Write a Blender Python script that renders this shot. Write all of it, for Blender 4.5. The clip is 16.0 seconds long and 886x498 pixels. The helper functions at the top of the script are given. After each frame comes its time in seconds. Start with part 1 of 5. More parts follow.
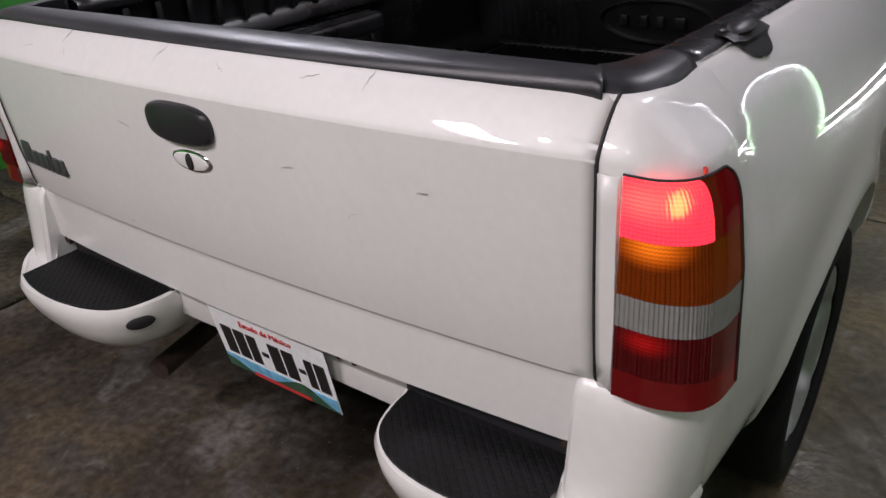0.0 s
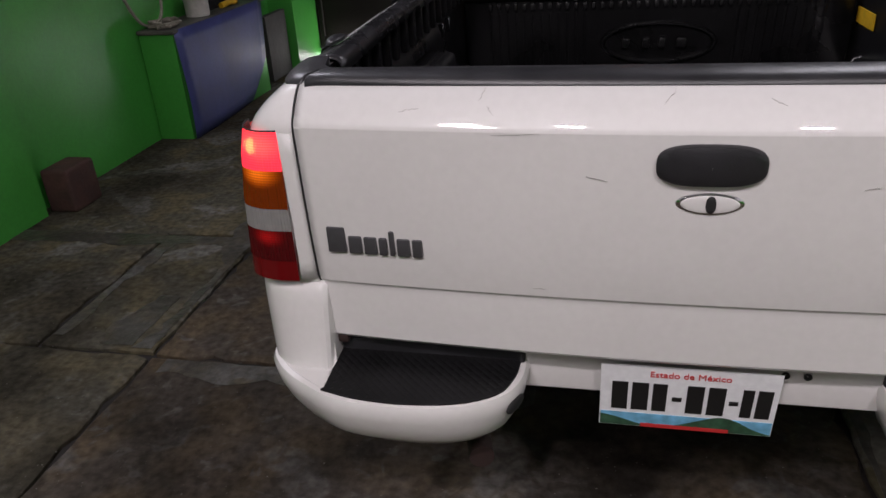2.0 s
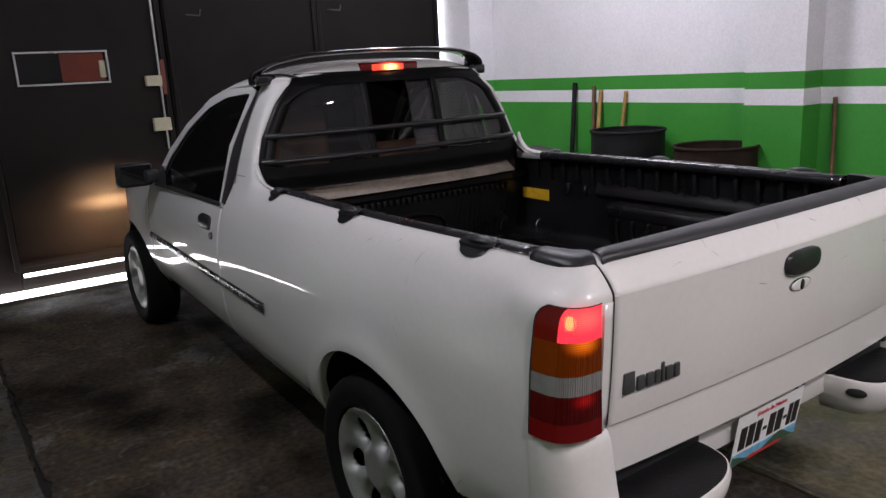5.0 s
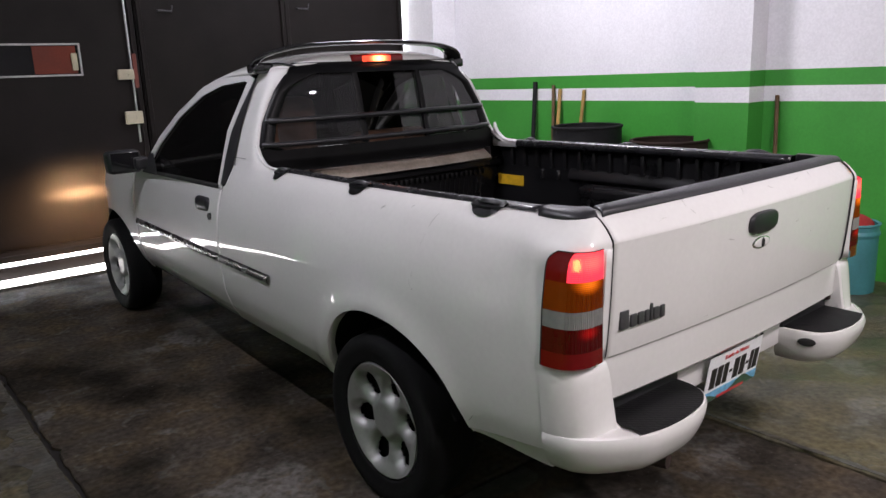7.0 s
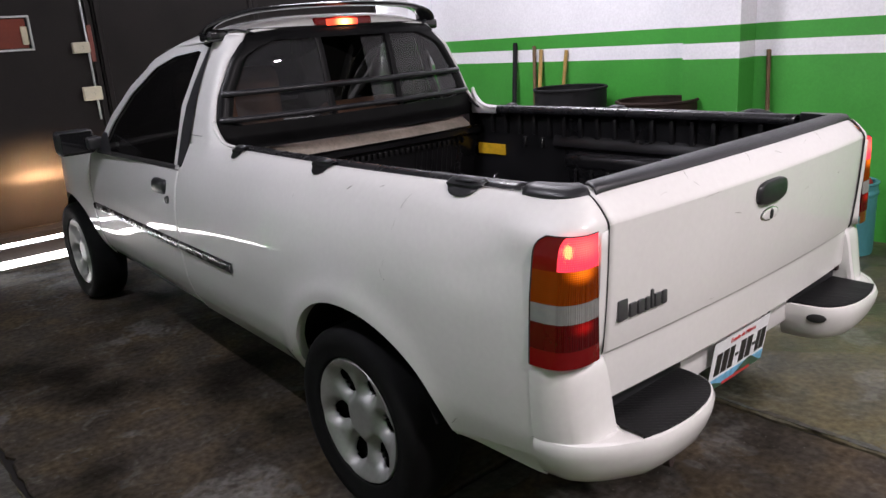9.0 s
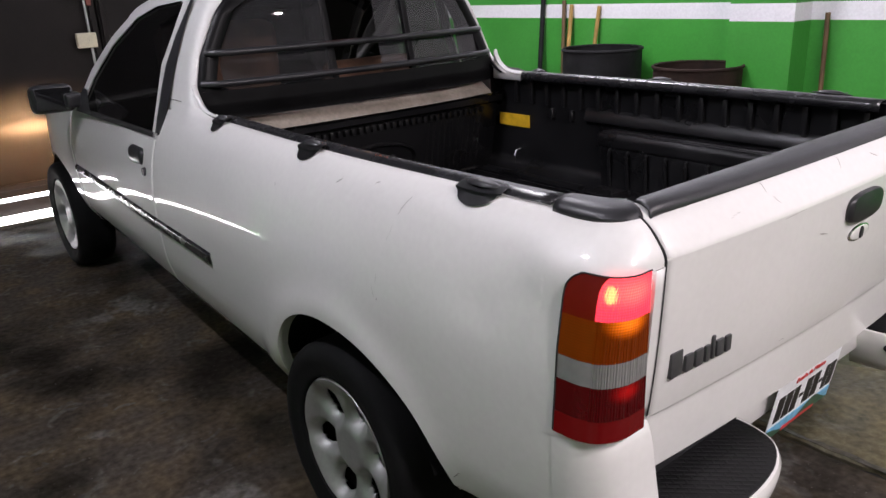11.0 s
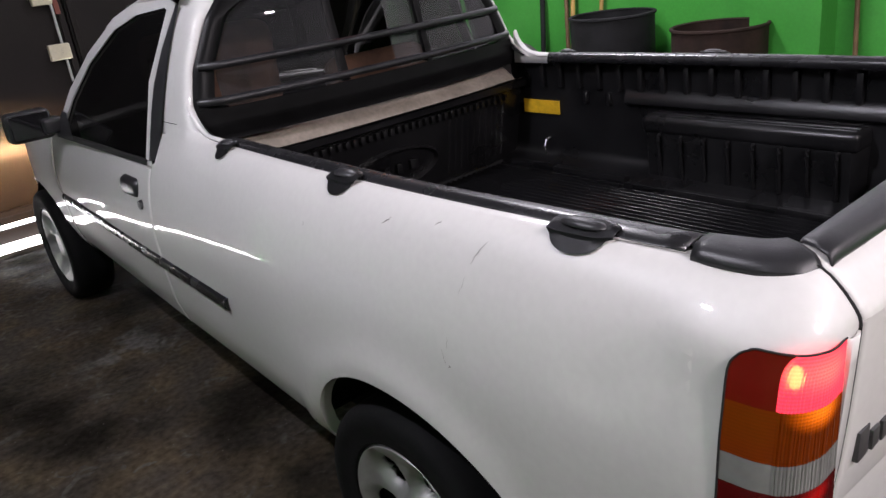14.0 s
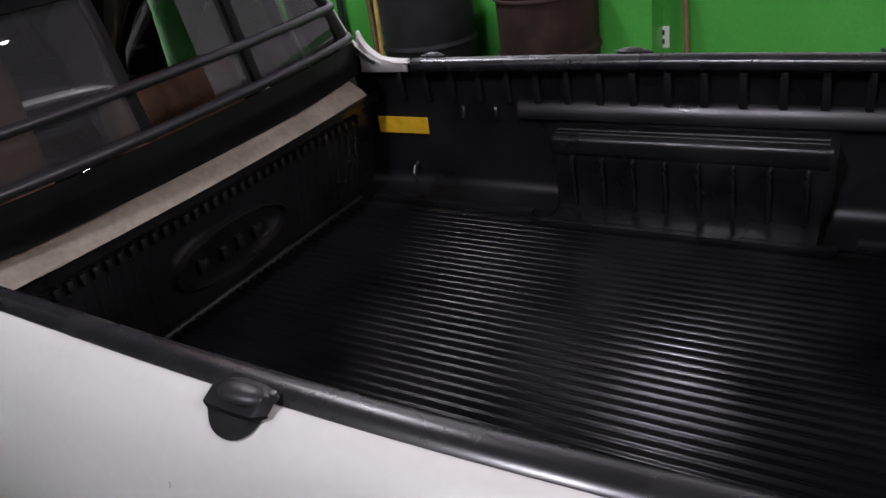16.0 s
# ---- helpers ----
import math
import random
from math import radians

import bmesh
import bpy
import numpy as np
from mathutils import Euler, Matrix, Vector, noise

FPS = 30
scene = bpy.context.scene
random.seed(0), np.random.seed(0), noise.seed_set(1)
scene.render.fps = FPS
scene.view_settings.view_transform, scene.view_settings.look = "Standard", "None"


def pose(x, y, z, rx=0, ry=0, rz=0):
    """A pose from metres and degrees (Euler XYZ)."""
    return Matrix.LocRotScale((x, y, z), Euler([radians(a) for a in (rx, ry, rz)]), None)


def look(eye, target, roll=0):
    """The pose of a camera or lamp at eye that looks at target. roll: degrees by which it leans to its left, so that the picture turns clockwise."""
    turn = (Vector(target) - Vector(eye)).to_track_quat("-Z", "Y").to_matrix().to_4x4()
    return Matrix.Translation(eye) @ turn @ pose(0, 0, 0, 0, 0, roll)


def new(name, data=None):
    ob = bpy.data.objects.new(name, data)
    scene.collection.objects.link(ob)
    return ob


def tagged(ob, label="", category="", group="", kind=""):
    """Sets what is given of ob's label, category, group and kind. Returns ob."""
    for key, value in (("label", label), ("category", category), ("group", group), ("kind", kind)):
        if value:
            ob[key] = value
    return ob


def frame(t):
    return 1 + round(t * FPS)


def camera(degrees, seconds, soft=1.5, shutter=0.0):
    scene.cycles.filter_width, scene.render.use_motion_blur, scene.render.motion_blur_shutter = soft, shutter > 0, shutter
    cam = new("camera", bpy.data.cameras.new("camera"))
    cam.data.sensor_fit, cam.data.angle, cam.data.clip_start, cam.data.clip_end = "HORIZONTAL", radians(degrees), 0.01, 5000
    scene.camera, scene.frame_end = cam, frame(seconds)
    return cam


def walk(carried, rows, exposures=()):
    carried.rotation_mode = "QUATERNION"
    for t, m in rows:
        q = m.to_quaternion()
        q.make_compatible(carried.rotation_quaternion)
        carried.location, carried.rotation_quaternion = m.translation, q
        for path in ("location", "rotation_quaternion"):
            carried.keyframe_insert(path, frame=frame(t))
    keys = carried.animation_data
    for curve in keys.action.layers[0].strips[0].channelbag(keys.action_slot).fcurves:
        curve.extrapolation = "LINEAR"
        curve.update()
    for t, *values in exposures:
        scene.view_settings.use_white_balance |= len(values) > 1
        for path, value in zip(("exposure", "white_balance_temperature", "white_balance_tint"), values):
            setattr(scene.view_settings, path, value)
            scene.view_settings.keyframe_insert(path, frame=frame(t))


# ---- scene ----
cam = camera(61.4, 16.0)
PATH = [
    (0, (0.931, -0.642, 1.207), (-0.146, 0.764, 0.278), -3.8),
    (0.5, (0.708, -0.836, 1.221), (-0.23, 0.684, 0.321), -5.2),
    (1, (0.491, -0.964, 1.228), (-0.283, 0.655, 0.343), -4.4),
    (1.5, (0.154, -0.969, 1.247), (-0.47, 0.706, 0.35), -3.3),
    (2, (-0.153, -1.055, 1.266), (-0.556, 0.69, 0.376), -3.6),
    (2.5, (-0.365, -1.082, 1.264), (-0.532, 0.71, 0.391), -3.3),
    (3, (-0.603, -0.986, 1.292), (-0.515, 0.828, 0.454), -2.4),
    (3.5, (-0.881, -1.021, 1.335), (-0.412, 0.815, 0.695), -2.0),
    (4, (-1.133, -0.985, 1.361), (-0.34, 0.775, 0.839), 0.0),
    (4.5, (-1.397, -0.896, 1.396), (-0.457, 0.812, 0.951), -2.4),
    (5, (-1.669, -0.935, 1.369), (-0.553, 0.658, 0.903), -3.0),
    (7.5, (-1.954, -1.024, 1.31), (-0.714, 0.475, 0.843), -2.0),
    (8, (-1.931, -0.977, 1.299), (-0.677, 0.499, 0.8), -1.8),
    (8.5, (-1.867, -0.926, 1.303), (-0.606, 0.534, 0.777), -3.8),
    (11, (-1.531, -0.606, 1.333), (-0.353, 0.865, 0.665), -2.6),
    (11.5, (-1.513, -0.563, 1.318), (-0.328, 0.888, 0.617), -6.1),
    (12, (-1.551, -0.566, 1.281), (-0.334, 0.789, 0.453), -3.4),
    (12.5, (-1.487, -0.492, 1.288), (-0.338, 0.928, 0.473), -4.5),
    (13, (-1.417, -0.424, 1.32), (-0.352, 1.106, 0.595), -4.0),
    (13.5, (-1.446, -0.367, 1.36), (-0.331, 1.164, 0.719), -7.1),
    (14, (-1.436, -0.284, 1.372), (-0.268, 1.163, 0.637), -7.4),
    (14.5, (-1.297, -0.171, 1.406), (0.029, 1.125, 0.657), -7.1),
    (15, (-1.169, -0.041, 1.408), (0.242, 1.081, 0.543), -9.8),
    (15.5, (-1.096, 0.101, 1.439), (0.364, 1.126, 0.535), -11.0),
    (16, (-1.087, 0.361, 1.465), (0.384, 1.359, 0.549), -9.3),
]
walk(cam, [(t, look(eye, target, roll)) for t, eye, target, roll in PATH], exposures=[(0, 0.10), (1.0, -0.06), (2.5, -0.12), (4.5, -0.21), (5.3, -0.1), (7.5, 0.38), (8.5, 0.46), (11, 0.54), (12, 0.64), (13, 0.58), (14.5, 0.55), (15.2, 0.25), (16, 0.25)])

# ---- light ----
world = bpy.data.worlds.new("world")
scene.world = world
world.use_nodes = True
world.node_tree.nodes["Background"].inputs[0].default_value = (0.6, 0.75, 0.9, 1)
world.node_tree.nodes["Background"].inputs[1].default_value = 0.05


def area_lamp(name, x, y, z, sx, sy, watts, colour=(1, 0.90, 0.955), turn=0):
    data = bpy.data.lights.new(name, "AREA")
    data.shape, data.size, data.size_y, data.energy, data.color = "RECTANGLE", sx, sy, watts, colour
    ob = new(name, data)
    ob.matrix_world = pose(x, y, z, 0, turn, 0)
    return ob


# two compact lamps over the tail, one over the right side, one high near the gate
area_lamp("unseen_light", -0.42, -2.05, 3.00, 0.15, 0.15, 41)
area_lamp("unseen_light", 0.88, -1.90, 2.85, 0.15, 0.15, 38)
area_lamp("unseen_light", 1.20, 2.65, 3.30, 0.25, 0.55, 43, (0.98, 0.94, 1.03), turn=-30)
area_lamp("unseen_light", 1.40, 3.00, 4.05, 0.90, 0.40, 22, (0.97, 0.94, 1.05))
# two unseen fill lights, added to brighten the truck's left side and tail
area_lamp("unseen_light", -1.15, -2.60, 3.10, 0.25, 1.20, 64, turn=-28)
area_lamp("unseen_light", -2.10, 1.30, 3.05, 0.10, 0.15, 43, (0.96, 0.93, 1.06), turn=-75)


def head_lamp(x, z, wide, watts, sx, sy, aim):
    """A warm beam that leaves the headlight."""
    data = bpy.data.lights.new("headlight_beam", "SPOT")
    data.energy, data.color, data.spot_size, data.spot_blend, data.shadow_soft_size = watts, (1, 0.57, 0.28), radians(wide), 0.9, 0.03
    ob = new("headlight_beam", data)
    ob.matrix_world = look((x, 4.31, z), (x * 1.0, 4.88, aim)) @ Matrix.Diagonal((sx, sy, 1, 1))


for hx in (-0.47, 0.47):
    head_lamp(hx, 0.60, 74, 150, 1.0, 0.13, 0.565)
    head_lamp(hx, 0.60, 120, 60, 1.0, 0.6, 0.42)

# ---- materials ----


def mat(name, base, rough=0.5, metal=0.0, coat=0.0, noise_amount=0.15, scale=6.0, bump=0.0, bump_scale=60.0, fine=0.06, fine_scale=70.0, rough_var=0.1, spec=0.5):
    """A surface with large stains, fine grain, uneven gloss and a little relief."""
    m = bpy.data.materials.new(name)
    m.use_nodes = True
    nt = m.node_tree
    b = nt.nodes["Principled BSDF"]
    co = nt.nodes.new("ShaderNodeTexCoord")
    big = nt.nodes.new("ShaderNodeTexNoise")
    big.inputs["Scale"].default_value, big.inputs["Detail"].default_value = scale, 6
    small = nt.nodes.new("ShaderNodeTexNoise")
    small.inputs["Scale"].default_value, small.inputs["Detail"].default_value = fine_scale, 4
    nt.links.new(co.outputs["Object"], big.inputs["Vector"])
    nt.links.new(co.outputs["Object"], small.inputs["Vector"])
    def spread(node, amount):
        r = nt.nodes.new("ShaderNodeMapRange")
        r.inputs["From Min"].default_value, r.inputs["From Max"].default_value = 0.3, 0.7
        r.inputs["To Min"].default_value, r.inputs["To Max"].default_value = 1 - amount, 1 + amount
        nt.links.new(node.outputs["Fac"], r.inputs["Value"])
        return r
    a, c = spread(big, noise_amount), spread(small, fine)
    mul = nt.nodes.new("ShaderNodeMath")
    mul.operation = "MULTIPLY"
    nt.links.new(a.outputs[0], mul.inputs[0])
    nt.links.new(c.outputs[0], mul.inputs[1])
    vec = nt.nodes.new("ShaderNodeVectorMath")
    vec.operation = "SCALE"
    vec.inputs[0].default_value = base
    nt.links.new(mul.outputs[0], vec.inputs["Scale"])
    nt.links.new(vec.outputs[0], b.inputs["Base Color"])
    rr = spread(big, rough_var)
    rm = nt.nodes.new("ShaderNodeMath")
    rm.operation = "MULTIPLY"
    rm.inputs[1].default_value = rough
    nt.links.new(rr.outputs[0], rm.inputs[0])
    nt.links.new(rm.outputs[0], b.inputs["Roughness"])
    b.inputs["Metallic"].default_value = metal
    b.inputs["Coat Weight"].default_value = coat
    b.inputs["Coat Roughness"].default_value = 0.022
    b.inputs["Specular IOR Level"].default_value = spec
    if bump:
        n = nt.nodes.new("ShaderNodeTexNoise")
        n.inputs["Scale"].default_value, n.inputs["Detail"].default_value = bump_scale, 5
        nt.links.new(co.outputs["Object"], n.inputs["Vector"])
        bp = nt.nodes.new("ShaderNodeBump")
        bp.inputs["Strength"].default_value, bp.inputs["Distance"].default_value = bump, 0.01
        nt.links.new(n.outputs["Fac"], bp.inputs["Height"])
        nt.links.new(bp.outputs[0], b.inputs["Normal"])
    return m


def glow(name, base, emit, strength, rough=0.2):
    m = mat(name, base, rough, noise_amount=0.03)
    b = m.node_tree.nodes["Principled BSDF"]
    b.inputs["Emission Color"].default_value = (*emit, 1)
    b.inputs["Emission Strength"].default_value = strength
    return m


PAINT = mat("white_paint", (0.65, 0.64, 0.62), 0.45, coat=1.0, noise_amount=0.03, scale=2.5, fine=0.02)
DUSTY = mat("dusty_paint", (0.25, 0.215, 0.175), 0.5, noise_amount=0.25, scale=9, fine=0.15)
BLACK = mat("black_plastic", (0.018, 0.018, 0.02), 0.38, noise_amount=0.3, scale=12, bump=0.08, bump_scale=400)
FRAME = mat("black_window_frame", (0.006, 0.006, 0.0062), 0.36, noise_amount=0.3, scale=10, bump=0.03, bump_scale=300, spec=0.10)
RAIL_BLACK = mat("glossy_rail_plastic", (0.013, 0.013, 0.0145), 0.27, noise_amount=0.3, scale=14, spec=0.6)
GLOSSY = mat("glossy_black_plastic", (0.012, 0.012, 0.013), 0.16, noise_amount=0.2, coat=0.4)
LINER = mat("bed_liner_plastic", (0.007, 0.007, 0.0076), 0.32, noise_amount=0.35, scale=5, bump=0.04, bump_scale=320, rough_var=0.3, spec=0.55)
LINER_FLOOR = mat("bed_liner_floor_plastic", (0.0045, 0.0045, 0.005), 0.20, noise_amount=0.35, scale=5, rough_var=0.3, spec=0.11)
RUBBER = mat("tyre_rubber", (0.004, 0.004, 0.0043), 0.8, noise_amount=0.4, scale=14, bump=0.1, spec=0.2)
DARK = mat("dark_underbody", (0.004, 0.004, 0.004), 0.9, spec=0.15)
SEAT = mat("brown_seat_cloth", (0.26, 0.15, 0.10), 0.9, noise_amount=0.25, scale=12, bump=0.2, bump_scale=150)
SEAL_AND_GAP = mat("black_seal_and_gap", (0.01, 0.01, 0.01), 0.7)
RIM = mat("silver_wheel_paint", (0.36, 0.36, 0.35), 0.48, metal=0.55, noise_amount=0.1)
CHROME = mat("chrome", (0.7, 0.7, 0.7), 0.15, metal=1.0)
BADGE = mat("grey_badge", (0.09, 0.09, 0.095), 0.35, metal=0.5)
SCUFF = mat("grey_scuff", (0.33, 0.32, 0.30), 0.7, noise_amount=0.4, scale=60)
RUST = mat("rusty_steel", (0.020, 0.009, 0.007), 0.8, noise_amount=0.4, scale=18, bump=0.3)


def tinted(name, clear, painted_haze):
    """Tinted glass: what lies behind shows dimmed, with a mirror gloss and a thin grey veil painted for the room's
    reflection.
    """
    m = bpy.data.materials.new(name)
    m.use_nodes = True
    nt = m.node_tree
    nt.nodes.remove(nt.nodes["Principled BSDF"])
    out = nt.nodes["Material Output"]
    tr = nt.nodes.new("ShaderNodeBsdfTransparent")
    tr.inputs[0].default_value = (clear, clear, clear, 1)
    df = nt.nodes.new("ShaderNodeBsdfDiffuse")
    df.inputs[0].default_value = (0.16, 0.16, 0.165, 1)
    gl = nt.nodes.new("ShaderNodeBsdfGlossy")
    gl.inputs["Roughness"].default_value = 0.02
    lw, pw, fr = nt.nodes.new("ShaderNodeLayerWeight"), nt.nodes.new("ShaderNodeMath"), nt.nodes.new("ShaderNodeMath")
    lw.inputs["Blend"].default_value = 0.5
    pw.operation, pw.inputs[1].default_value = "POWER", 4.0
    fr.operation, fr.inputs[1].default_value, fr.inputs[2].default_value = "MULTIPLY_ADD", 0.8, 0.04
    nt.links.new(lw.outputs["Facing"], pw.inputs[0])
    nt.links.new(pw.outputs[0], fr.inputs[0])
    a, b = nt.nodes.new("ShaderNodeMixShader"), nt.nodes.new("ShaderNodeMixShader")
    a.inputs[0].default_value = painted_haze
    nt.links.new(tr.outputs[0], a.inputs[1])
    nt.links.new(df.outputs[0], a.inputs[2])
    nt.links.new(fr.outputs[0], b.inputs[0])
    nt.links.new(a.outputs[0], b.inputs[1])
    nt.links.new(gl.outputs[0], b.inputs[2])
    nt.links.new(b.outputs[0], out.inputs[0])
    return m


GLASS = tinted("tinted_glass", 0.05, 0.012)
SCREEN = tinted("windscreen_glass", 0.10, 0.01)
# grey mixed into the panes stands in for reflected room light
REAR_GLASS = tinted("rear_glass_painted_haze", 0.38, 0.14)
DARK_GLASS = mat("dark_mirror_glass", (0.01, 0.01, 0.011), 0.03, noise_amount=0.02)


def bulb_lens(name, base, far, near, far_strength, near_strength, centre, reach, rough=0.15, see=0.0):
    """A ribbed lens lit by a bulb: brightest where the bulb sits close behind it, on either side of the truck."""
    m = glow(name, base, far, far_strength, rough)
    nt = m.node_tree
    b = nt.nodes["Principled BSDF"]
    co = nt.nodes.new("ShaderNodeTexCoord")
    ab = nt.nodes.new("ShaderNodeVectorMath")
    ab.operation = "ABSOLUTE"
    ds = nt.nodes.new("ShaderNodeVectorMath")
    ds.operation = "DISTANCE"
    ds.inputs[1].default_value = (centre[0], centre[1], centre[2] * 1.7)
    nt.links.new(co.outputs["Object"], ab.inputs[0])
    sq = nt.nodes.new("ShaderNodeVectorMath")
    sq.operation, sq.inputs[1].default_value = "MULTIPLY", (1.0, 1.0, 1.7)
    nt.links.new(ab.outputs[0], sq.inputs[0])
    nt.links.new(sq.outputs[0], ds.inputs[0])
    k = nt.nodes.new("ShaderNodeMapRange")
    k.interpolation_type = "SMOOTHSTEP"
    k.inputs["From Min"].default_value, k.inputs["From Max"].default_value = 0.0, reach
    k.inputs["To Min"].default_value, k.inputs["To Max"].default_value = 1.0, 0.0
    nt.links.new(ds.outputs["Value"], k.inputs["Value"])
    mix = nt.nodes.new("ShaderNodeMix")
    mix.data_type = "RGBA"
    mix.inputs[6].default_value, mix.inputs[7].default_value = (*far, 1), (*near, 1)
    nt.links.new(k.outputs[0], mix.inputs[0])
    st = nt.nodes.new("ShaderNodeMapRange")
    st.inputs["To Min"].default_value, st.inputs["To Max"].default_value = far_strength, near_strength
    nt.links.new(k.outputs[0], st.inputs["Value"])
    nt.links.new(mix.outputs[2], b.inputs["Emission Color"])
    wave, low, mul = nt.nodes.new("ShaderNodeTexWave"), nt.nodes.new("ShaderNodeMapRange"), nt.nodes.new("ShaderNodeMath")
    wave.bands_direction = "Z"
    wave.inputs["Scale"].default_value, wave.inputs["Distortion"].default_value = 70.0, 0.3
    low.inputs["To Min"].default_value, low.inputs["To Max"].default_value = 0.62, 1.12
    mul.operation = "MULTIPLY"
    nt.links.new(co.outputs["Object"], wave.inputs["Vector"])
    nt.links.new(wave.outputs["Fac"], low.inputs["Value"])
    nt.links.new(low.outputs[0], mul.inputs[0])
    nt.links.new(st.outputs[0], mul.inputs[1])
    nt.links.new(mul.outputs[0], b.inputs["Emission Strength"])
    if see:
        tr, mx, out = nt.nodes.new("ShaderNodeBsdfRefraction"), nt.nodes.new("ShaderNodeMixShader"), nt.nodes["Material Output"]
        tr.inputs["Color"].default_value, tr.inputs["Roughness"].default_value, tr.inputs["IOR"].default_value = (1.0, 0.5, 0.22, 1), 0.62, 1.25
        mx.inputs[0].default_value = see
        nt.links.new(b.outputs[0], mx.inputs[1])
        nt.links.new(tr.outputs[0], mx.inputs[2])
        nt.links.new(mx.outputs[0], out.inputs[0])
    return m


RED_LIT = bulb_lens("lit_red_lens", (0.5, 0.02, 0.03), (1.0, 0.035, 0.07), (1.0, 0.09, 0.08), 1.5, 2.2, (0.692, 0.0, 0.900), 0.060, see=0.13)
BULB = glow("lit_bulb_glass", (0.9, 0.7, 0.4), (1.0, 0.62, 0.28), 13.0)
BOWL = mat("lamp_bowl", (0.5, 0.06, 0.05), 0.3, metal=0.3)
RED = glow("red_lens", (0.075, 0.003, 0.004), (0.6, 0.0, 0.0), 0.045, 0.14)
RED_OUTER = glow("outer_red_lens", (0.06, 0.002, 0.003), (0.75, 0.0, 0.006), 0.05, 0.14)
RED_DEEP = bulb_lens("deep_red_lens", (0.040, 0.002, 0.003), (0.5, 0.0, 0.0), (0.9, 0.01, 0.01), 0.03, 0.30, (0.700, 0.0, 0.738), 0.040)
HOT = bulb_lens("lamp_hot_spot", (0.6, 0.1, 0.04), (1.0, 0.06, 0.03), (1.0, 0.42, 0.12), 1.2, 10.0, (-0.012, 1.754, 1.392), 0.075)
BRAKE_RED = bulb_lens("brake_lamp_lens", (0.10, 0.004, 0.004), (0.9, 0.01, 0.01), (1.0, 0.10, 0.03), 0.03, 2.6, (-0.012, 1.757, 1.392), 0.09)
AMBER = bulb_lens("amber_lens", (0.11, 0.017, 0.001), (0.9, 0.13, 0.0), (1.0, 0.20, 0.01), 0.03, 0.9, (0.700, 0.0, 0.852), 0.050)
CLEAR = mat("clear_lens", (0.20, 0.20, 0.19), 0.12, noise_amount=0.05)
TREAD = mat("chequered_rubber", (0.0055, 0.0055, 0.006), 0.55, noise_amount=0.4, scale=14, spec=0.22)
nt = TREAD.node_tree
co, mp, br, bp = (nt.nodes.new("ShaderNode" + k) for k in ("TexCoord", "Mapping", "TexBrick", "Bump"))
mp.inputs["Rotation"].default_value, mp.inputs["Scale"].default_value = (0, 0, 0.78), (21, 21, 21)
br.inputs["Color1"].default_value, br.inputs["Color2"].default_value, br.inputs["Mortar"].default_value = (1, 1, 1, 1), (0.6, 0.6, 0.6, 1), (0, 0, 0, 1)
br.inputs["Scale"].default_value, br.inputs["Mortar Size"].default_value, br.inputs["Mortar Smooth"].default_value = 1.0, 0.07, 0.6
bp.inputs["Strength"].default_value, bp.inputs["Distance"].default_value = 0.30, 0.004
nt.links.new(co.outputs["Object"], mp.inputs["Vector"])
nt.links.new(mp.outputs[0], br.inputs["Vector"])
nt.links.new(br.outputs["Color"], bp.inputs["Height"])
nt.links.new(bp.outputs[0], nt.nodes["Principled BSDF"].inputs["Normal"])
PLATE = mat("plate_white", (0.78, 0.79, 0.80), 0.35, noise_amount=0.03)
PLATE_BLACK = mat("plate_black", (0.012, 0.012, 0.012), 0.4)
PLATE_BLUE = mat("plate_blue", (0.16, 0.42, 0.62), 0.4, noise_amount=0.3, scale=40)
PLATE_GREEN = mat("plate_green", (0.035, 0.09, 0.05), 0.4, noise_amount=0.4, scale=60)
PLATE_RED = mat("plate_red", (0.5, 0.03, 0.03), 0.4)
YELLOW = mat("yellow_sticker", (0.62, 0.38, 0.02), 0.4, noise_amount=0.15, scale=30)
GREEN = mat("green_wall_paint", (0.055, 0.30, 0.045), 0.35, noise_amount=0.10, scale=2.2, bump=0.12, bump_scale=30)
WHITE_WALL = mat("white_wall_paint", (0.78, 0.77, 0.80), 0.5, noise_amount=0.05, scale=2, bump=0.1, bump_scale=30)


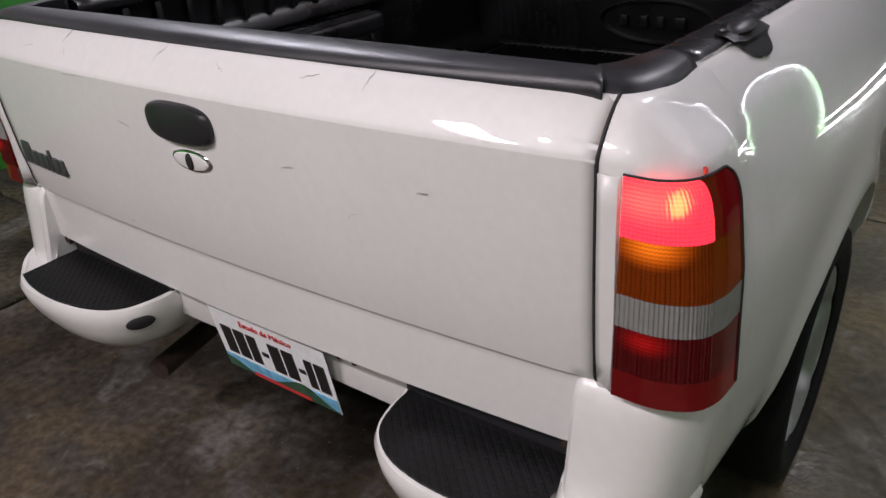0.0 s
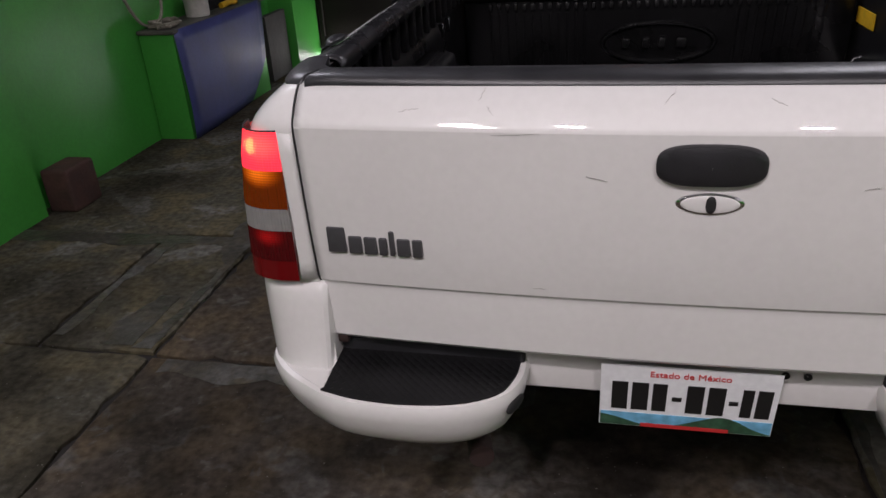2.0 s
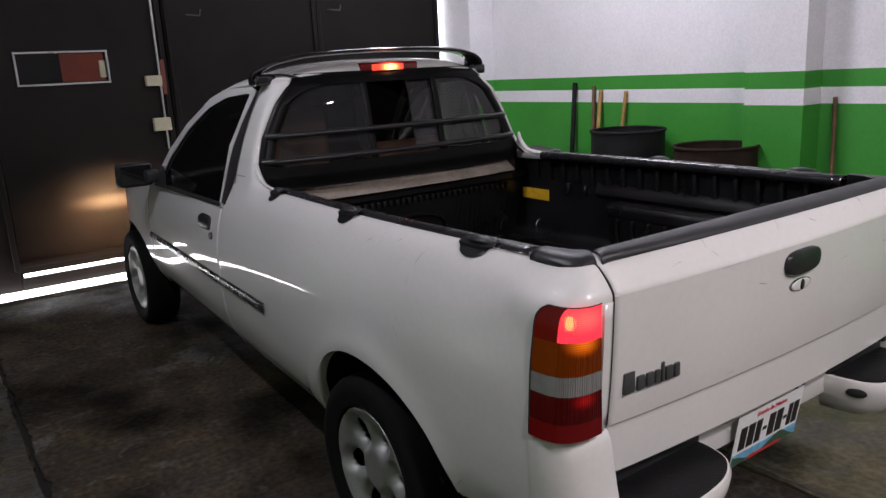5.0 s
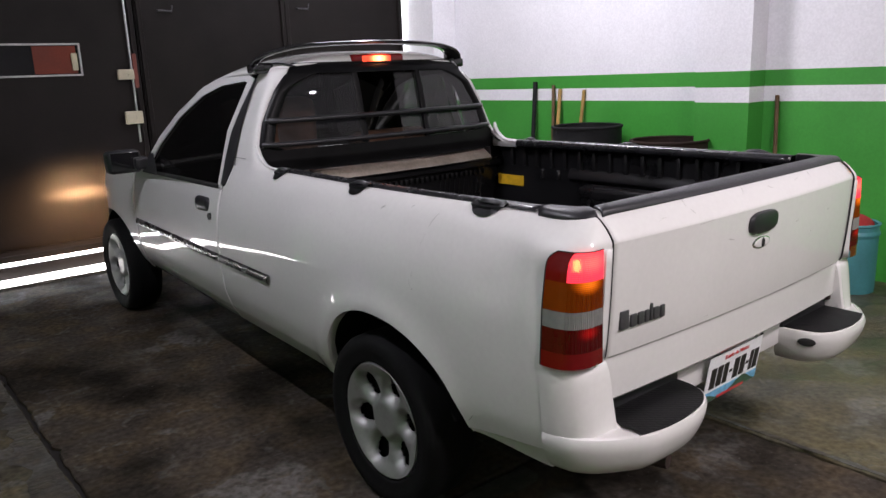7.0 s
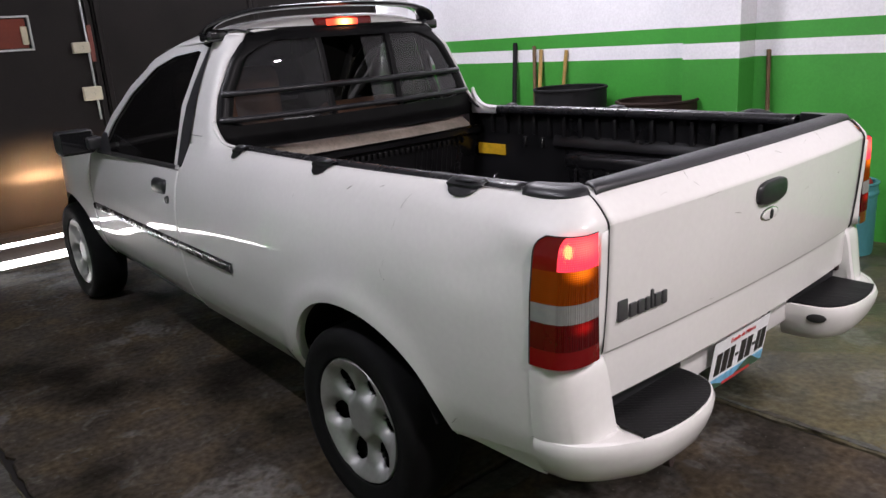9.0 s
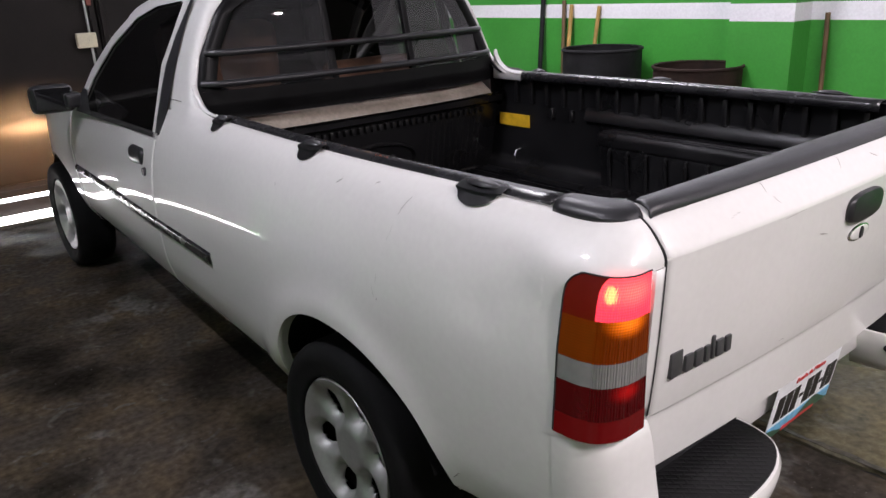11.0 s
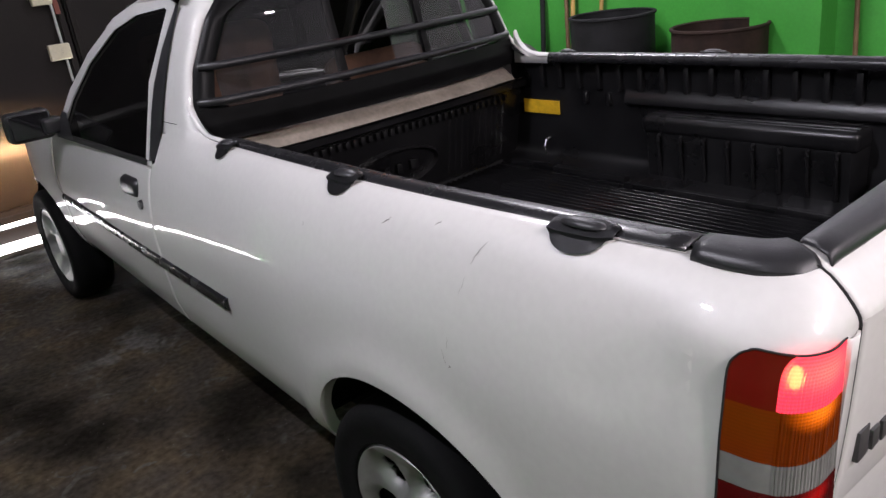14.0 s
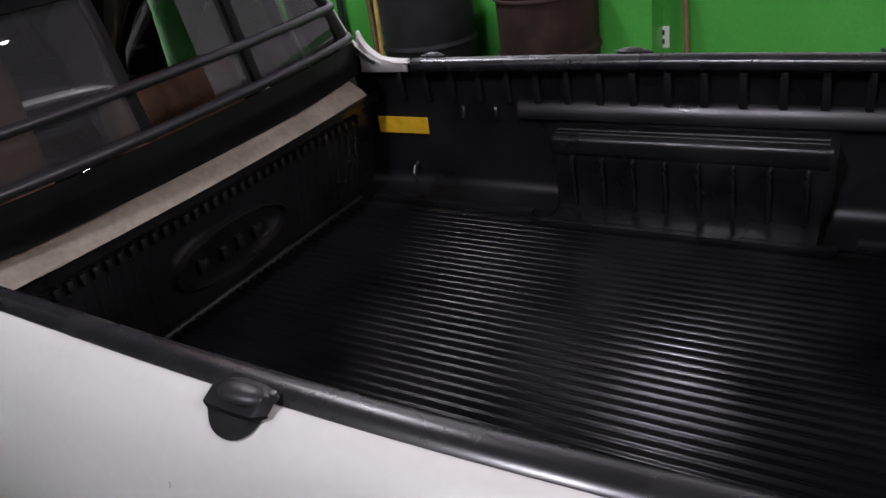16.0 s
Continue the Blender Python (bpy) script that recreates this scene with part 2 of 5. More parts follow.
def stained(name, base, pale, dark, cover, scale, rough=0.5, bump=0.35, spec=0.35, wet=None):
    """Worn concrete: pale dry patches with broken edges, dark oily stains, damp glossy areas, grit."""
    m = bpy.data.materials.new(name)
    m.use_nodes = True
    nt = m.node_tree
    b = nt.nodes["Principled BSDF"]
    co = nt.nodes.new("ShaderNodeTexCoord")

    def cloud(size, detail, shift, lo, hi, distort=0.0):
        mp = nt.nodes.new("ShaderNodeMapping")
        mp.inputs["Location"].default_value = (shift, shift * 1.7, 0)
        nt.links.new(co.outputs["Object"], mp.inputs["Vector"])
        n = nt.nodes.new("ShaderNodeTexNoise")
        n.inputs["Scale"].default_value, n.inputs["Detail"].default_value, n.inputs["Distortion"].default_value = size, detail, distort
        nt.links.new(mp.outputs[0], n.inputs["Vector"])
        r = nt.nodes.new("ShaderNodeMapRange")
        r.inputs["From Min"].default_value, r.inputs["From Max"].default_value = lo, hi
        nt.links.new(n.outputs["Fac"], r.inputs["Value"])
        return r.outputs[0]

    def blend(fac, one, two):
        x = nt.nodes.new("ShaderNodeMix")
        x.data_type = "RGBA"
        for sock, v in ((6, one), (7, two)):
            if isinstance(v, tuple):
                x.inputs[sock].default_value = (*v, 1)
            else:
                nt.links.new(v, x.inputs[sock])
        nt.links.new(fac, x.inputs[0])
        return x.outputs[2]

    patch = cloud(scale, 9, 3.1, cover, cover + 0.045, 0.5)
    break_up = nt.nodes.new("ShaderNodeMath")
    break_up.operation = "MULTIPLY"
    nt.links.new(patch, break_up.inputs[0])
    nt.links.new(cloud(scale * 7, 5, 9.0, 0.28, 0.56, 1.2), break_up.inputs[1])
    patch = break_up.outputs[0]
    scuff = cloud(scale * 4.2, 9, 13.0, 0.60, 0.68, 1.5)
    stain = cloud(scale * 0.7, 7, 7.7, 0.46, 0.66)
    grit = cloud(38, 6, 1.0, 0.30, 0.72)
    fleck = cloud(95, 3, 2.0, 0.69, 0.78)
    brown = cloud(scale * 2.4, 8, 5.0, 0.42, 0.62)
    c = blend(brown, base, tuple(k * f for k, f in zip(base, (1.38, 1.25, 1.0))))
    c = blend(scuff, c, tuple(0.55 * k + 0.45 * q for k, q in zip(pale, base)))
    c = blend(patch, c, pale)
    c = blend(stain, c, dark)
    g = nt.nodes.new("ShaderNodeMapRange")
    g.inputs["To Min"].default_value, g.inputs["To Max"].default_value = 0.62, 1.36
    nt.links.new(grit, g.inputs["Value"])
    sc = nt.nodes.new("ShaderNodeVectorMath")
    sc.operation = "SCALE"
    nt.links.new(c, sc.inputs[0])
    nt.links.new(g.outputs[0], sc.inputs["Scale"])
    c = blend(fleck, sc.outputs[0], tuple(k * 1.3 for k in pale))
    nt.links.new(c, b.inputs["Base Color"])
    damp = cloud(scale * 0.9, 8, 11.0, 0.47, 0.53) if wet else cloud(scale * 0.9, 8, 11.0, 0.40, 0.60)
    r = nt.nodes.new("ShaderNodeMapRange")
    r.inputs["To Min"].default_value, r.inputs["To Max"].default_value = wet or rough * 0.55, rough * 1.25
    nt.links.new(damp, r.inputs["Value"])
    nt.links.new(r.outputs[0], b.inputs["Roughness"])
    b.inputs["Specular IOR Level"].default_value = spec
    bp = nt.nodes.new("ShaderNodeBump")
    bp.inputs["Strength"].default_value, bp.inputs["Distance"].default_value = bump, 0.008
    nt.links.new(grit, bp.inputs["Height"])
    nt.links.new(bp.outputs[0], b.inputs["Normal"])
    return m


CONCRETE = stained("oily_concrete", (0.062, 0.053, 0.044), (0.125, 0.118, 0.108), (0.016, 0.0135, 0.011), 0.60, 2.3, 0.80, bump=0.25, spec=0.02, wet=0.66)
SIDE_SLAB = stained("worn_grey_concrete", (0.075, 0.071, 0.055), (0.140, 0.136, 0.122), (0.036, 0.033, 0.025), 0.54, 2.6, 0.88, spec=0.0)
MOSS_SLAB = stained("mossy_concrete", (0.085, 0.080, 0.052), (0.150, 0.145, 0.120), (0.040, 0.037, 0.024), 0.58, 2.2, 0.58)
PALE_EDGE = stained("worn_pale_mortar", (0.055, 0.051, 0.044), (0.085, 0.082, 0.075), (0.04, 0.036, 0.028), 0.50, 5.0, 0.6)
GREY_WALL = mat("grey_wall_paint", (0.22, 0.22, 0.22), 0.7)
ALU = mat("bare_aluminium", (0.5, 0.5, 0.48), 0.4, metal=0.6)
RED_CLOTH = mat("red_brown_cloth", (0.16, 0.035, 0.02), 0.85)
RED_OXIDE = mat("red_oxide_paint", (0.17, 0.045, 0.03), 0.7)
PALE_SLAB = mat("pale_threshold_concrete", (0.075, 0.066, 0.055), 0.8, spec=0.0, noise_amount=0.4, scale=4, bump=0.3, bump_scale=30, fine=0.25)
CRACK = mat("joint_dirt", (0.012, 0.010, 0.008), 0.9)
GATE = mat("dark_brown_gate_paint", (0.0115, 0.0090, 0.0080), 0.44, metal=0.0, spec=0.2, noise_amount=0.25, scale=3, bump=0.06, bump_scale=9)
CEIL = mat("ceiling_sheet", (0.10, 0.10, 0.10), 0.8)
CREAM = mat("cream_latch_box", (0.55, 0.50, 0.36), 0.5)
DAY = glow("daylight_outside", (0.9, 0.95, 1.0), (0.95, 0.95, 1.0), 19.0)
# the paving emits by itself, standing in for sun falling on it
STREET = glow("glowing_pavement", (0.5, 0.48, 0.45), (1.0, 0.95, 0.97), 8.0, 0.9)

# ---- mesh helpers ----


def finish(bm, name, material, smooth=True, angle=38):
    me = bpy.data.meshes.new(name)
    bmesh.ops.recalc_face_normals(bm, faces=bm.faces)
    for f in bm.faces:
        f.smooth = smooth
    bm.to_mesh(me)
    bm.free()
    if smooth:
        me.set_sharp_from_angle(angle=radians(angle))
    me.materials.append(material)
    return me


def part(name, bm, material, parent, label="", thick=0.0, angle=38):
    ob = new(name, finish(bm, name, material, angle=angle))
    ob.parent = parent
    if label:
        tagged(ob, label)
    if thick:
        mod = ob.modifiers.new("thickness", "SOLIDIFY")
        mod.thickness, mod.offset = thick, -1
    return ob


def thing(name, bm, material, label, category, kind="", group="", angle=38):
    ob = new(name, finish(bm, name, material, angle=angle)) if bm else new(name)
    return tagged(ob, label, category, group, kind)


def rbox(x0, x1, y0, y1, z0, z1, r=0.004, seg=2, bm=None):
    """A box with rounded edges."""
    own = bmesh.new()
    bmesh.ops.create_cube(own, size=1)
    for v in own.verts:
        v.co = Vector(((x0 + x1) / 2 + v.co.x * (x1 - x0), (y0 + y1) / 2 + v.co.y * (y1 - y0), (z0 + z1) / 2 + v.co.z * (z1 - z0)))
    if r:
        bmesh.ops.bevel(own, geom=list(own.edges), offset=r, segments=seg, affect="EDGES", profile=0.6)
    if bm is None:
        return own
    me = bpy.data.meshes.new("tmp")
    own.to_mesh(me)
    own.free()
    bm.from_mesh(me)
    bpy.data.meshes.remove(me)
    return bm


def skin(rows, bm=None, closed=False, caps=False):
    """Quads over rows of points."""
    bm = bm or bmesh.new()
    vs = [[bm.verts.new(p) for p in row] for row in rows]
    n = len(rows[0])
    for a, b in zip(vs, vs[1:]):
        for i in range(n if closed else n - 1):
            j = (i + 1) % n
            try:
                bm.faces.new((a[i], a[j], b[j], b[i]))
            except ValueError:
                pass
    if caps:
        bm.faces.new(vs[0])
        bm.faces.new(vs[-1])
    return bm


def spline(points, n):
    """A smooth line of n points through the points."""
    p = [np.array(q, float) for q in points]
    p = [2 * p[0] - p[1]] + p + [2 * p[-1] - p[-2]]
    out = []
    for k in np.linspace(0, len(points) - 1 - 1e-9, n):
        i, u = int(k), k - int(k)
        a, b, c, d = p[i : i + 4]
        out.append(0.5 * (2 * b + (c - a) * u + (2 * a - 5 * b + 4 * c - d) * u * u + (3 * b - a - 3 * c + d) * u ** 3))
    return out


def tube(points, radius, n=12, bm=None, flat=1.0):
    """A round bar along points, closed at its ends; flat squeezes it vertically."""
    pts = [Vector(p) for p in points]
    rows = []
    for i, p in enumerate(pts):
        d = (pts[min(i + 1, len(pts) - 1)] - pts[max(i - 1, 0)]).normalized()
        u = d.cross(Vector((0, 0, 1)))
        u = u.normalized() if u.length > 1e-3 else Vector((1, 0, 0))
        w = u.cross(d)
        rows.append([p + radius * (math.cos(a) * u + flat * math.sin(a) * w) for a in np.linspace(0, 2 * math.pi, n, endpoint=False)])
    return skin(rows, bm, closed=True, caps=True)


def lathe(profile, centre, axis="x", n=48, bm=None):
    """Turns (radius, along) pairs about an axis through centre."""
    rows = []
    for r, a in profile:
        row = []
        for k in np.linspace(0, 2 * math.pi, n, endpoint=False):
            c, s_ = r * math.cos(k), r * math.sin(k)
            row.append(Vector(centre) + (Vector((a, c, s_)) if axis == "x" else Vector((c, s_, a))))
        rows.append(row)
    return skin(rows, bm, closed=True)


def lerp(x, table):
    return float(np.interp(x, [t[0] for t in table], [t[1] for t in table]))


def mirror_bm(bm):
    for v in bm.verts:
        v.co.x = -v.co.x
    return bm


# ---- the room ----
X1, Y0, Y1, H = 2.78, -5.0, 4.88, 4.2


def wall_block(name, x0, x1, y0, y1, z0, z1, material, label, r=0.003):
    return thing(name, rbox(x0, x1, y0, y1, z0, z1, r, 1), material, label, "wall", "structure")


floor = thing("floor", rbox(-3.2, 3.3, Y0 - 0.3, 5.8, -0.3, -0.016, 0), CRACK, "dark oil-stained damp concrete garage floor in slabs", "floor", "structure")


def slab(x0, x1, y0, y1, material, seed, label=""):
    """A floor slab with slightly broken edges, 16 mm above the joint bottom."""
    rng = random.Random(seed)
    g = 0.009
    ring = []
    for (ax, ay), (bx, by) in (((x0 + g, y0 + g), (x1 - g, y0 + g)), ((x1 - g, y0 + g), (x1 - g, y1 - g)), ((x1 - g, y1 - g), (x0 + g, y1 - g)), ((x0 + g, y1 - g), (x0 + g, y0 + g))):
        n = max(2, int(math.hypot(bx - ax, by - ay) / 0.045))
        for k in range(n):
            t = k / n
            wob = rng.gauss(0, 0.0035) - (0.014 if rng.random() < 0.06 else 0)
            nx, ny = (by - ay), -(bx - ax)
            ln = math.hypot(nx, ny)
            ring.append((ax + (bx - ax) * t + nx / ln * wob, ay + (by - ay) * t + ny / ln * wob))
    bm = bmesh.new()
    low = [bm.verts.new((x, y, -0.02)) for x, y in ring]
    mid = [bm.verts.new((x, y, -0.005)) for x, y in ring]
    cx, cy = (x0 + x1) / 2, (y0 + y1) / 2
    top = [bm.verts.new((x + math.copysign(0.006, cx - x), y + math.copysign(0.006, cy - y), 0)) for x, y in ring]
    n = len(ring)
    for a, b in ((low, mid), (mid, top)):
        for k in range(n):
            bm.faces.new((a[k], a[(k + 1) % n], b[(k + 1) % n], b[k]))
    bm.faces.new(top)
    return part("slab", bm, material, floor, label)


for n, (x0, x1, y0, y1, m) in enumerate(((-3.1, -1.485, -5.0, 0.64, SIDE_SLAB), (-1.90, -1.485, 0.64, 1.44, SIDE_SLAB), (-3.1, -1.90, 0.64, 1.50, SIDE_SLAB), (-3.1, -1.485, 1.47, 4.62, SIDE_SLAB), (-3.1, -1.485, 4.62, 4.745, PALE_SLAB),
                                       (-1.485, 0.467, -5.0, 0.63, CONCRETE), (-1.485, 0.467, 0.63, 4.62, CONCRETE), (-1.485, 0.467, 4.62, 4.745, PALE_SLAB), (0.467, 3.2, -5.0, -0.9, MOSS_SLAB), (0.467, 3.2, -0.9, 2.1, MOSS_SLAB), (0.467, 3.2, 2.1, 4.745, MOSS_SLAB))):
    slab(x0, x1, y0, y1, m, n + 3)


def worn_edge(ax, ay, bx, by, width, seed):
    """A pale worn band along a joint, with a broken edge, a skin of mortar on the slab."""
    rng = random.Random(seed)
    d = Vector((bx - ax, by - ay, 0))
    n = max(4, int(d.length / 0.035))
    side = Vector((-d.y, d.x, 0)).normalized()
    rows, w = [], width
    for k in range(n + 1):
        p = Vector((ax, ay, 0.0)) + d * (k / n)
        w = max(width * 0.25, min(width * 1.5, w + rng.gauss(0, width * 0.16)))
        a, b = p + side * (0.014 + rng.random() * 0.006), p + side * (0.02 + w)
        rows.append([(a.x, a.y, 0.0004), (a.x, a.y, 0.0022), (b.x, b.y, 0.0018), (b.x, b.y, 0.0004)])
    part("worn_edge", skin(rows), PALE_EDGE, floor)


worn_edge(-1.485, 0.66, -1.485, 4.4, 0.085, 5)
worn_edge(-1.51, 1.47, -2.75, 1.47, 0.07, 6)
worn_edge(-1.90, 1.40, -1.90, 0.70, 0.06, 7)
worn_edge(-0.30, 0.63, -1.42, 0.63, 0.065, 8)
worn_edge(-1.56, 0.67, -1.56, 0.98, 0.13, 9)
worn_edge(0.467, 0.60, 0.467, -2.2, 0.03, 10)
ceiling = thing("ceiling", rbox(-3.2, 3.3, Y0 - 0.3, 5.2, H, H + 0.2, 0), CEIL, "plain dark ceiling of the garage", "ceiling", "structure")
wall_block("wall_south", -3.2, 3.3, Y0 - 0.25, Y0, 0, H, GREY_WALL, "plain grey wall behind the truck")


def striped_wall(name, x0, x1, y0, y1, face, label):
    """A wall with a green dado, a white band and a green band, white above."""
    root = tagged(new(name), label, "wall", kind="structure")
    for pname, z0, z1, m, out in (("dado", -0.02, 1.062, GREEN, 0), ("white_band", 1.062, 1.158, WHITE_WALL, 0), ("green_band", 1.158, 1.258, GREEN, 0), ("upper_wall", 1.258, H, WHITE_WALL, 0)):
        part(pname, rbox(x0, x1, y0, y1, z0, z1, 0), m, root)
    return root


striped_wall("wall_east", X1, 3.1, Y0, 5.2, -1, "white garage wall with green dado and stripe")
striped_wall("pilaster_east", X1 - 0.19, X1 - 0.002, 1.43, 1.81, -1, "painted green and white pilaster on the wall")
striped_wall("pilaster_gate", X1 - 0.272, X1 - 0.002, 4.45, 5.0, -1, "painted green and white pilaster beside the gate")
striped_wall("wall_west", -3.1, -2.82, Y0, 5.2, 1, "green-painted garage wall with pale upper part")
striped_wall("wall_west_far", -2.822, -2.65, 1.602, 4.402, 1, "green-painted garage wall beside the bench")
striped_wall("pilaster_west", -2.82, -2.58, 0.9, 1.60, 1, "green-painted pilaster on the garage wall")
striped_wall("pilaster_west_gate", -2.82, -2.45, 4.40, 5.0, 1, "green-painted pilaster beside the gate")

# the gate
gate = tagged(new("gate"), "dark brown painted sheet-metal gate, closed, daylight under it", "gate", kind="structure")
GY = 4.88
for a, b, z0 in ((-2.46, -2.41, 0.016), (-2.41, -1.185, 0.016), (-1.175, -0.005, 0.133), (0.005, 1.235, 0.133), (1.245, 2.475, 0.133)):
    part("leaf", rbox(a, b, GY, GY + 0.03, z0, 3.6, 0.003, 1), GATE, gate)
part("kick_rail", rbox(-1.183, 2.475, GY - 0.004, GY + 0.03, 0.016, 0.106, 0.003, 1), GATE, gate)
for xx in (-2.41, -1.20, -0.03, 0.035, 1.225, 1.265, 2.455):
    part("stile", rbox(xx - 0.018, xx + 0.018, GY - 0.022, GY + 0.002, 0.16, 3.59, 0.003, 1), GATE, gate)
for z in (0.20, 2.35):
    part("cross_bar", rbox(-1.18, -0.05, GY - 0.014, GY + 0.002, z - 0.018, z + 0.018, 0.003, 1), GATE, gate)
part("gate_foot", rbox(-2.405, -2.355, GY - 0.06, GY + 0.02, 0.0, 0.10, 0.008), GATE, gate)
part("lintel", rbox(-2.6, 2.8, GY - 0.02, GY + 0.1, 3.6, H, 0.004), GATE, gate)
part("seam_strip", rbox(-0.012, 0.012, GY + 0.031, GY + 0.04, 0.15, 3.6, 0), GATE, gate)
part("seam_strip", rbox(1.225, 1.255, GY + 0.031, GY + 0.04, 0.15, 3.6, 0), GATE, gate)
part("seam_strip", rbox(-1.195, -1.165, GY + 0.031, GY + 0.04, 0.02, 3.6, 0), GATE, gate)
# small window in the wicket leaf
wframe = part("wicket_window", rbox(-0.985, -0.425, GY - 0.006, GY - 0.001, 1.415, 1.615, 0), DARK_GLASS, gate, "small framed window in the gate")
for a, b, c, d in ((-1.0, -0.41, 1.615, 1.628), (-1.0, -0.41, 1.402, 1.415), (-1.0, -0.987, 1.415, 1.615), (-0.423, -0.41, 1.415, 1.615)):
    part("frame_bar", rbox(a, b, GY - 0.02, GY - 0.001, c, d, 0.002, 1), ALU, wframe)
part("red_backing", rbox(-0.72, -0.44, GY - 0.009, GY - 0.006, 1.42, 1.61, 0), RED_CLOTH, wframe)
part("oval_plate", rbox(-0.475, -0.435, GY - 0.014, GY - 0.009, 1.44, 1.56, 0.012, 3), CREAM, wframe)
# latch rod, conduit and lock boxes
part("latch_rod", tube([(-0.075, GY - 0.03, 0.9), (-0.07, GY - 0.03, 3.4)], 0.008, 8), ALU, gate)
part("rust_plate", rbox(-0.062, -0.030, GY - 0.03, GY - 0.022, 1.30, 1.55, 0.003, 1), RED_OXIDE, gate)
for cx, cz, w, h in ((-0.125, 1.40, 0.115, 0.075), (-0.105, 1.085, 0.125, 0.095)):
    b = part("lock_box", rbox(cx - w / 2, cx + w / 2, GY - 0.065, GY - 0.022, cz - h / 2, cz + h / 2, 0.010, 3), CREAM, gate, "cream painted lock box")
    part("keyhole", lathe([(0.001, -0.004), (0.012, -0.004), (0.013, 0.002)], (0, 0, 0), "z", 16), BADGE, b).matrix_basis = pose(cx, GY - 0.066, cz, 90, 0, 0)
for hx_, hz in ((0.22, 1.86), (1.40, 1.90)):
    part("pull_handle", tube([(hx_ - 0.05, GY - 0.02, hz), (hx_ - 0.05, GY - 0.05, hz), (hx_ + 0.05, GY - 0.05, hz - 0.005), (hx_ + 0.06, GY - 0.05, hz + 0.04)], 0.006, 8), BADGE, gate)
thing("daylight_backdrop", rbox(-3.0, 3.1, GY + 0.5, GY + 0.52, -0.02, 3.6, 0), DAY, "bright daylight outside the gate", "backdrop", "structure")
# self-lit paving strip in place of sunlight, lapping in under the gate
thing("pavement_outside", rbox(-3.0, 3.1, 4.748, GY + 0.5, -0.06, -0.010, 0), STREET, "pale pavement outside and under the gate, glowing in place of sunlight", "pavement", "structure")

# ---- the pickup truck ----
truck = tagged(new("pickup_truck"), "white compact pickup truck with black bed liner, tail lamps lit", "pickup truck")
truck.matrix_basis = pose(0, 0, 0, 0, 0, 0)

WIDE = [(-0.05, 0.748), (0.1, 0.765), (0.35, 0.780), (0.75, 0.796), (1.1, 0.790), (1.42, 0.774), (2.0, 0.753), (3.1, 0.702), (3.5, 0.710), (3.75, 0.680), (4.0, 0.61), (4.2, 0.50), (4.35, 0.40)]
INSET = [(0.28, 0.10), (0.34, 0.065), (0.39, 0.032), (0.47, 0.008), (0.59, 0.0), (0.70, 0.0003), (0.73, 0.0018), (0.755, 0.0043), (0.78, 0.0080), (0.81, 0.0138), (0.84, 0.0212), (0.87, 0.0305), (0.91, 0.0460), (0.95, 0.066), (0.97, 0.082), (0.98, 0.100)]


def smoothed(table, width):
    """The table as a smooth dense curve."""
    lo, hi = table[0][0], table[-1][0]
    xs = np.linspace(lo, hi, 600)
    n = max(1, int(width / (hi - lo) * 600))
    ys = np.interp(xs, [t[0] for t in table], [t[1] for t in table])
    for _ in range(2):
        ys = np.convolve(np.pad(ys, n, mode="reflect", reflect_type="odd"), np.ones(2 * n + 1) / (2 * n + 1), "valid")
    return [(float(a), float(b)) for a, b in zip(xs, ys)]


WIDE, INSET = smoothed(WIDE, 0.16), smoothed(INSET, 0.016)
# the doors swell a little over the rubbing strip
SWELL = smoothed([(0.0, 0.0), (1.7, 0.0), (2.2, 1.0), (3.0, 1.0), (3.4, 0.0), (4.4, 0.0)], 0.1)


CREASE = [(0.1, 0.428), (0.36, 0.398)]


def half(y, z):
    dent = 0.006 * math.exp(-((y - 0.26 - (0.82 - z) * 0.9) / 0.035) ** 2 - ((z - 0.815) / 0.02) ** 2)
    rear = 0.022 * math.exp(-((y - 0.07) / 0.12) ** 2 - ((z - 0.915) / 0.042) ** 2)
    flare = rear - dent + 0.012 * math.exp(-((math.hypot(y - 0.74, (z - 0.285)) - 0.37) / 0.05) ** 2) * (1 if z < 0.75 else 0.3)
    crease = lerp(y, CREASE)
    inset, tuck = lerp(z, INSET), 0.0
    if y < 0.36 and z < crease:
        inset, tuck = lerp(crease, INSET) + 0.30 * (crease - z), 0.007 * min(1.0, (crease - z) / 0.005)
    swell = 0.0045 * lerp(y, SWELL) * math.exp(-((z - 0.69) / 0.06) ** 2)
    return lerp(y, WIDE) - inset + flare - tuck + swell


def sill(y):
    """Lower edge of the body side, with both wheel arches."""
    base = lerp(y, [(0.1, 0.372), (0.22, 0.380), (0.35, 0.388), (0.40, 0.332), (1.0, 0.322), (3.0, 0.330), (3.9, 0.34), (4.3, 0.36)])
    for c, front, back, top in ((0.74, 0.315, 0.395, 0.642), (3.58, 0.36, 0.40, 0.615)):
        d = y - c
        a = front if d > 0 else back
        if abs(d) < a:
            base = max(base, 0.30 + (top - 0.30) * (1 - (abs(d) / a) ** 2.15) ** (1 / 2.15))
    return base


def stations(a, b, step=0.02):
    ys = list(np.linspace(a, b, max(2, round((b - a) / step) + 1)))
    for edge in (1.055, 0.345, 3.94, 3.18):
        for d in (-0.012, -0.008, -0.005, -0.003, -0.001, 0.001, 0.003, 0.005, 0.008, 0.012):
            if a < edge + d < b:
                ys.append(edge + d)
    return sorted(ys)


